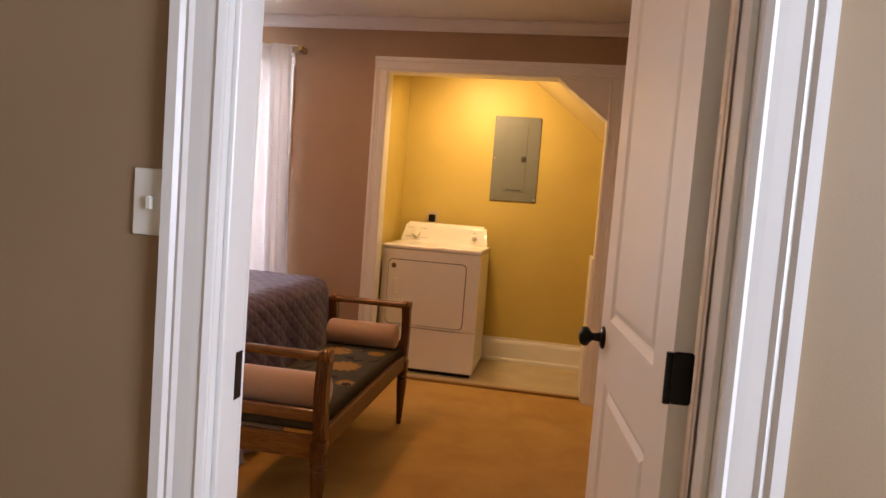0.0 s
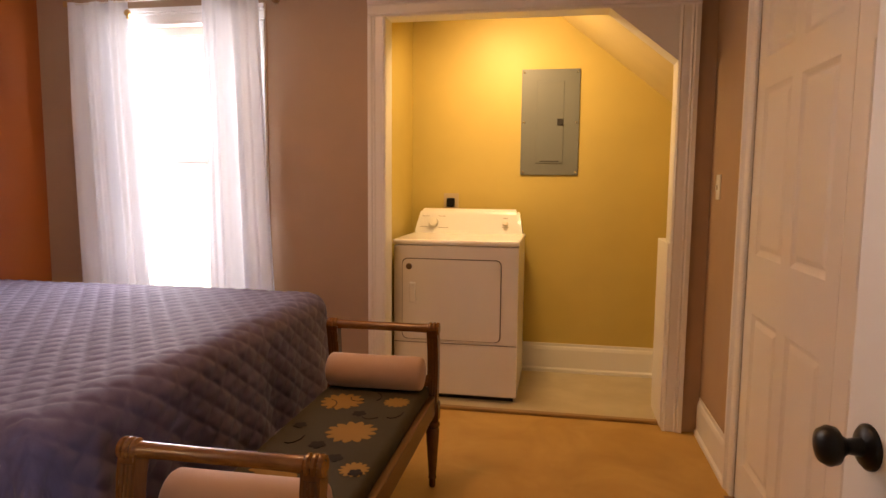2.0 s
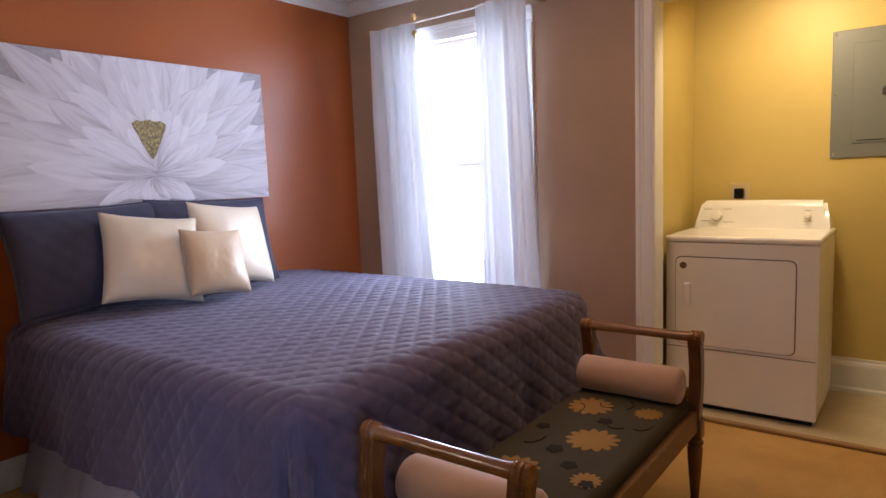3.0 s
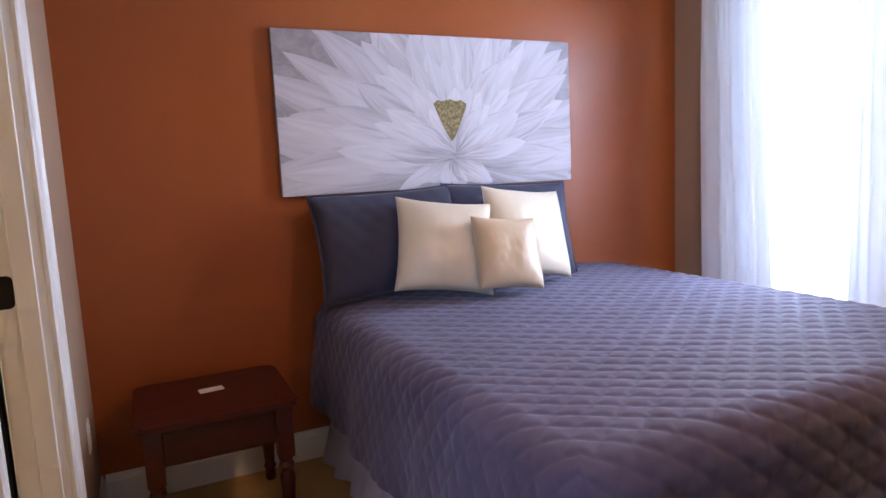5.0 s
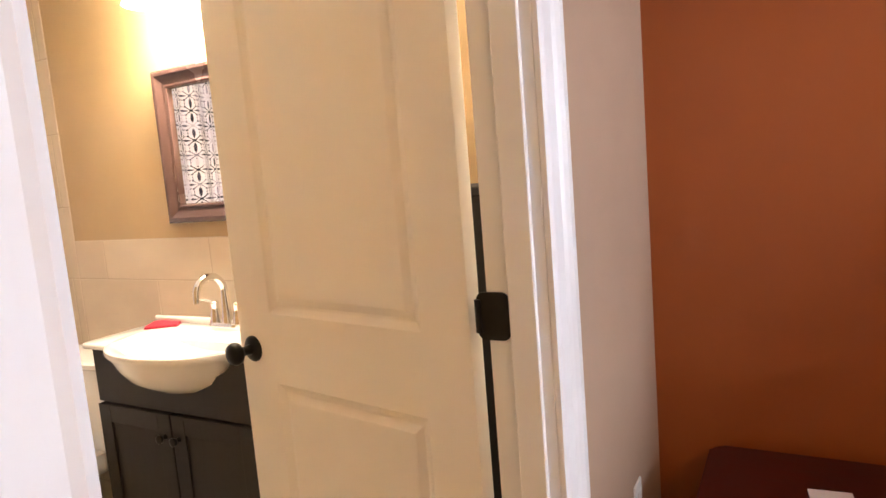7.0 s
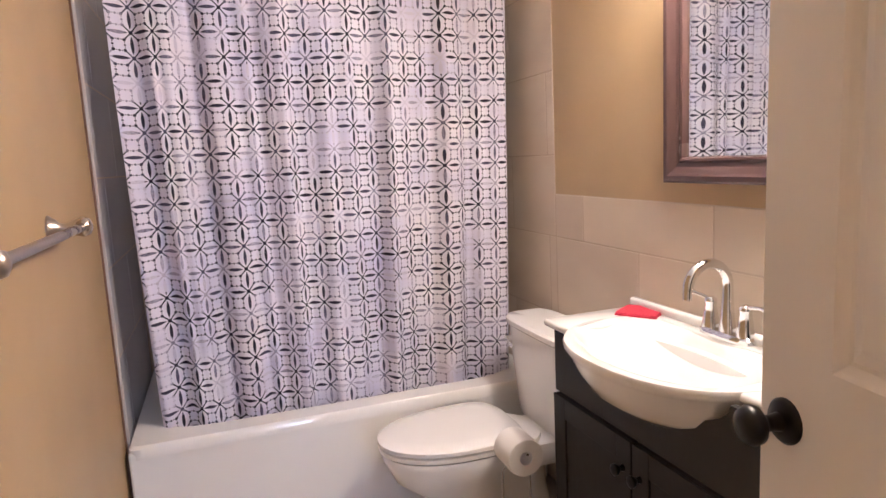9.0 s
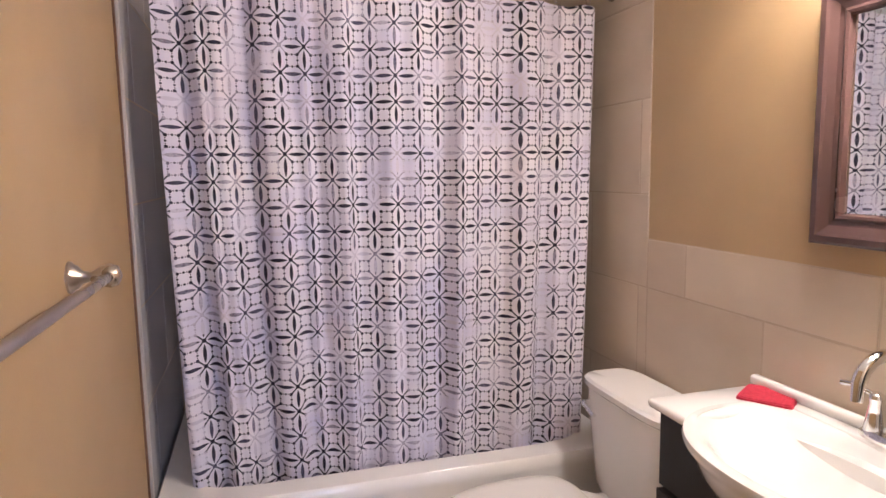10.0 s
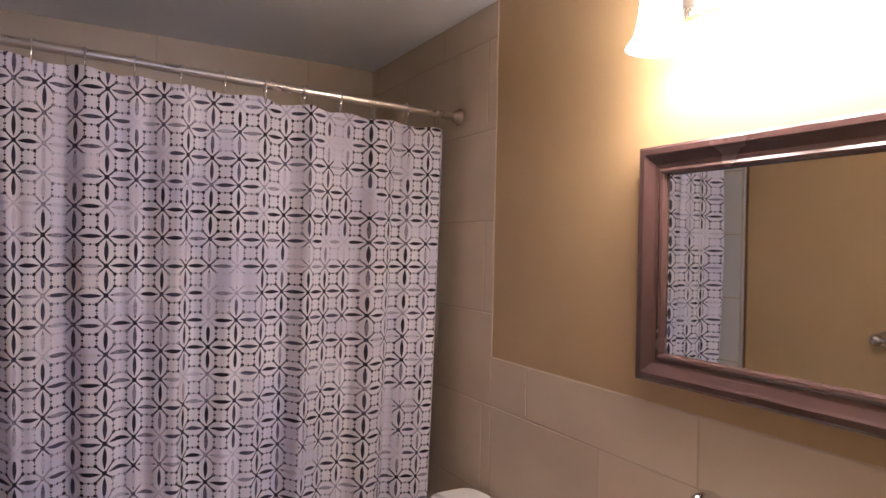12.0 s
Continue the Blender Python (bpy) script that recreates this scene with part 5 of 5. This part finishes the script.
def belly(k, z):
    out = []
    for i in range(N_S):
        a = 2 * math.pi * i / N_S
        c, s = math.cos(a), math.sin(a)
        out.append(Vector((SCX + 0.01 + 0.216 * k * c * (1.0 if c > 0 else 0.4), SCY + 0.288 * k * s, z)))
    return out


bowl = [belly(0.34, VT - 0.146), belly(0.62, VT - 0.132), belly(0.82, VT - 0.100), belly(0.93, VT - 0.062), belly(0.985, VT - 0.033), sink_ring(0.97, VT - 0.024), sink_ring(0.995, VT - 0.016), sink_ring(1.0, VT - 0.006), sink_ring(0.99, VT), sink_ring(0.93, VT + 0.001)]


def basin(k, z):
    return [Vector((SCX + 0.036 + 0.155 * k * math.cos(2 * math.pi * i / N_S), SCY + 0.262 * k * math.sin(2 * math.pi * i / N_S), z)) for i in range(N_S)]


bowl += [basin(1.05, VT - 0.001), basin(1.0, VT - 0.006), basin(0.93, VT - 0.018), basin(0.82, VT - 0.042), basin(0.66, VT - 0.066), basin(0.46, VT - 0.082), basin(0.25, VT - 0.089), basin(0.07, VT - 0.091)]
bm = bmesh.new()
loft(bm, bowl)
part("bowl", bm, M_PORC, sink, smooth=60)
for y0, y1, xf in ((VY0 - 0.018, SCY - 0.25, -2.378), (SCY + 0.25, VY1 + 0.018, -2.43)):
    part("side_ledge", boxes(((BW + 0.011, y0, VT - 0.022), (xf, y1, VT - 0.001)), bevel=0.008), M_PORC, sink, smooth=50)
part("back_ledge", boxes(((BW + 0.011, SCY - 0.25, VT - 0.022), (-2.632, SCY + 0.25, VT + 0.003)), bevel=0.006), M_PORC, sink, smooth=50)
part("backsplash", boxes(((BW + 0.011, VY0 - 0.018, VT - 0.001), (BW + 0.036, VY1 + 0.018, VT + 0.026)), bevel=0.008), M_PORC, sink, smooth=50)
bm = bmesh.new()
lathe(bm, [(0.022, 0), (0.022, 0.003), (0.014, 0.005)], Matrix.Translation((SCX + 0.030, SCY, VT - 0.0895)), 20)
part("drain", bm, M_CHROME, sink, "chrome drain", smooth=50)

fau = thing("faucet", (-2.658, 0.032, VT + 0.004), "chrome high-arc faucet with two lever handles", "faucet")
bm = bmesh.new()
loft(bm, [superring(0, 0, 0.027, 0.082, 3, 0.0, 32), superring(0, 0, 0.027, 0.082, 3, 0.010, 32), superring(0, 0, 0.022, 0.076, 3, 0.016, 32)])
part("base", bm, M_CHROME, fau, smooth=40)
bm = bmesh.new()
lathe(bm, [(0.020, 0.014), (0.016, 0.05), (0.013, 0.10), (0.0125, 0.115)], Matrix(), 20)
arc = [(0, 0, 0.10 + 0.008 * k) for k in range(4)] + [(0.058 - 0.058 * math.cos(radians(a)), 0, 0.125 + 0.058 * math.sin(radians(a))) for a in range(0, 166, 11)] + [(0.117, 0, 0.105)]
sweep(bm, arc, [0.0125] * (len(arc) - 1) + [0.0105], 16)
part("spout", bm, M_CHROME, fau, smooth=50)
for y, d in ((-0.055, -1), (0.055, 1)):
    bm = bmesh.new()
    lathe(bm, [(0.021, 0.014), (0.017, 0.045), (0.013, 0.070), (0.015, 0.076), (0.014, 0.084), (0.006, 0.090)], Matrix.Translation((0, y, 0)), 18)
    sweep(bm, [(0, y, 0.082), (0.004, y + d * 0.022, 0.088), (0.008, y + d * 0.05, 0.092), (0.010, y + d * 0.07, 0.090)], [0.006, 0.005, 0.005, 0.0065], 10)
    part("handle", bm, M_CHROME, fau, smooth=50)

# red washcloth
s_ = Shader("red_terry")
M_RED = s_.done(s_.ramp(s_.noise(120, 3), (0.3, (0.32, 0.012, 0.03)), (0.7, (0.48, 0.025, 0.055))), 0.9, 0, s_.noise(600, 2), 0.002, 0.7)
bm = bmesh.new()
for k, (a, b, z0, z1) in enumerate(((0.056, 0.060, 0.0, 0.0025), (0.054, 0.058, 0.0025, 0.005), (0.048, 0.055, 0.005, 0.007))):
    loft(bm, [superring(0.002 * k, 0.001 * k, a, b, 14, z, 64) for z in (z0, (z0 + z1) / 2, z1)])
for v in bm.verts:
    v.co.z += 0.006 * max(0.0, noise.noise(v.co * 22) + 0.2) * (v.co.z > 0.003)
cloth = tagged(part("washcloth", bm, M_RED, None, "folded red washcloth on the sink ledge", smooth=60), category="washcloth")
cloth.matrix_world = pose(-2.640, -0.270, VT + 0.0005, 0, 0, 34)

# toilet paper stand
M_PAPER = paint("toilet_paper", (0.80, 0.78, 0.75), 0.95, 0.03, 300, 0.001)
tp = thing("toilet_paper_stand", (-2.315, -0.42, 0.001), "chrome wire toilet paper stand beside the vanity", "paper stand")
bm = bmesh.new()
sweep(bm, [(0.06 * math.cos(2 * math.pi * k / 24), 0.06 * math.sin(2 * math.pi * k / 24) - 0.02, 0.005) for k in range(25)], 0.004, 8)
part("base", bm, M_CHROME, tp, smooth=50)
for x in (-0.045, 0.045):
    part("post", sweep(bmesh.new(), [(x, -0.02, 0.005), (x, -0.02, 0.35), (x * 0.9, -0.005, 0.372), (x * 0.8, 0.03, 0.37), (x * 0.8, 0.045, 0.385)], 0.0035, 8), M_CHROME, tp, smooth=50)
part("roll_bar", sweep(bmesh.new(), [(-0.045, -0.02, 0.35), (-0.03, -0.065, 0.40), (0, -0.065, 0.43), (0, 0.062, 0.43)], 0.004, 8), M_CHROME, tp, smooth=50)
bm = bmesh.new()
n = 36
R0, R1, L0, L1 = 0.020, 0.056, -0.052, 0.052
rr = [[bm.verts.new((r * math.cos(2 * math.pi * k / n), y, r * math.sin(2 * math.pi * k / n))) for k in range(n)] for r, y in ((R0, L0), (R1 - 0.002, L0), (R1, L0 + 0.002), (R1, L1 - 0.002), (R1 - 0.002, L1), (R0, L1))]
for p, q in zip(rr, rr[1:] + rr[:1]):
    for k in range(n):
        bm.faces.new((p[k], p[(k + 1) % n], q[(k + 1) % n], q[k]))
roll = tagged(part("toilet_roll", bm, M_PAPER, None, "white toilet paper roll on the stand", smooth=40), category="toilet paper")
roll.location = (-2.315, -0.42, 0.415)

# ---- mirror and vanity light ----
M_FRAME = paint("mauve_brown_frame", (0.062, 0.034, 0.031), 0.26, 0.10, 260, 0.0001)
MY0, MY1, MZ0, MZ1, MX = -0.213, 0.53, 1.190, 1.717, BW + 0.001
mir = thing("wall_mirror", (MX, 0, 0), "rectangular mirror in a moulded brown frame above the sink", "mirror")
FP = [(0.0, 0.030), (0.006, 0.034), (0.018, 0.034), (0.024, 0.030), (0.040, 0.022), (0.050, 0.020), (0.056, 0.023), (0.062, 0.021), (0.066, 0.010)]
for nm, a, b, ia, ib in (("b", (MY0, MZ0), (MY1, MZ0), (1, 1), (-1, 1)), ("r", (MY1, MZ0), (MY1, MZ1), (-1, 1), (-1, -1)), ("t", (MY1, MZ1), (MY0, MZ1), (-1, -1), (1, -1)), ("l", (MY0, MZ1), (MY0, MZ0), (1, -1), (1, 1))):
    bm = bmesh.new()
    prof = [(0.0, 0.0)] + FP + [(0.066, 0.0)]
    p = [bm.verts.new((d, a[0] + ia[0] * k, a[1] + ia[1] * k)) for k, d in prof]
    q = [bm.verts.new((d, b[0] + ib[0] * k, b[1] + ib[1] * k)) for k, d in prof]
    for i in range(len(prof) - 1):
        bm.faces.new((p[i], p[i + 1], q[i + 1], q[i]))
    bm.faces.new(list(reversed(p)))
    bm.faces.new(q)
    part("frame_rail", bm, M_FRAME, mir)
s_ = Shader("mirror_silver")
M_MIRROR = s_.done((0.86, 0.88, 0.86), 0.015, 1.0)
part("glass", boxes(((0.002, MY0 + 0.06, MZ0 + 0.06), (0.010, MY1 - 0.06, MZ1 - 0.06))), M_MIRROR, mir, "mirror glass")

LZ = 2.03
fix = thing("vanity_light", (BW + 0.001, 0.145, LZ), "three-shade vanity light with glowing frosted glass", "wall lamp")
part("back_plate", boxes(((0, -0.30, -0.045), (0.022, 0.30, 0.045)), bevel=0.006), M_NICKEL, fix)
s_ = Shader("glowing_frosted_glass")
s_.b.inputs["Emission Color"].default_value = (1.0, 0.84, 0.62, 1)
s_.b.inputs["Emission Strength"].default_value = 95.0
M_SHADE = s_.done((0.9, 0.86, 0.8), 0.4)
for y in (-0.23, 0.0, 0.23):
    part("arm", sweep(bmesh.new(), [(0.02, y, 0.0), (0.07, y, 0.015), (0.105, y, 0.03), (0.115, y, 0.015)], 0.008, 10), M_NICKEL, fix, smooth=50)
    bm = bmesh.new()
    pr = [(0.022, 0.02), (0.032, 0.0), (0.040, -0.03), (0.044, -0.07), (0.052, -0.105), (0.068, -0.128)]
    ring = [[bm.verts.new((0.115 + r * math.cos(2 * math.pi * k / 28), y + r * math.sin(2 * math.pi * k / 28), z)) for k in range(28)] for r, z in pr + [(r - 0.004, z) for r, z in reversed(pr)]]
    for p, q in zip(ring, ring[1:] + ring[:1]):
        for k in range(28):
            bm.faces.new((p[k], p[(k + 1) % 28], q[(k + 1) % 28], q[k]))
    part("shade", bm, M_SHADE, fix, "frosted bell glass shade, lit", smooth=50)
    lamp("vanity_bulb", "POINT", (BW + 0.116, 0.145 + y, LZ - 0.10), 7.4, (1.0, 0.84, 0.68), 0.03)

# ---- dark cabinet behind the door ----
tower = thing("storage_tower", (0, 0, 0.001), "black storage cabinet standing behind the bathroom door", "cabinet")
part("body", boxes(((BW + 0.012, 0.74, 0.0), (-2.40, 1.20, 1.235)), bevel=0.004), M_ESP, tower)
part("top", boxes(((BW + 0.012, 0.73, 1.236), (-2.39, 1.21, 1.255)), bevel=0.004), M_ESP, tower)

# ---- towel bar ----
bar = thing("towel_bar", (BE, 0, 1.172), "brushed nickel towel bar on the tan wall", "towel bar")
for y in (-0.415, 0.195):
    bm = bmesh.new()
    lathe(bm, [(0.030, 0.0), (0.030, 0.004), (0.024, 0.008), (0.022, 0.014), (0.012, 0.022), (0.009, 0.036), (0.013, 0.046), (0.019, 0.054), (0.023, 0.068), (0.018, 0.082), (0.005, 0.088)], Matrix.Translation((0, y, 0)) @ Matrix(((0, 0, -1, 0), (0, 1, 0, 0), (1, 0, 0, 0), (0, 0, 0, 1))), 22)
    part("post", bm, M_NICKEL, bar, smooth=50)
part("bar", tube(bmesh.new(), (-0.068, -0.425, 0), (-0.068, 0.205, 0), 0.0095, sides=16), M_NICKEL, bar, smooth=60)
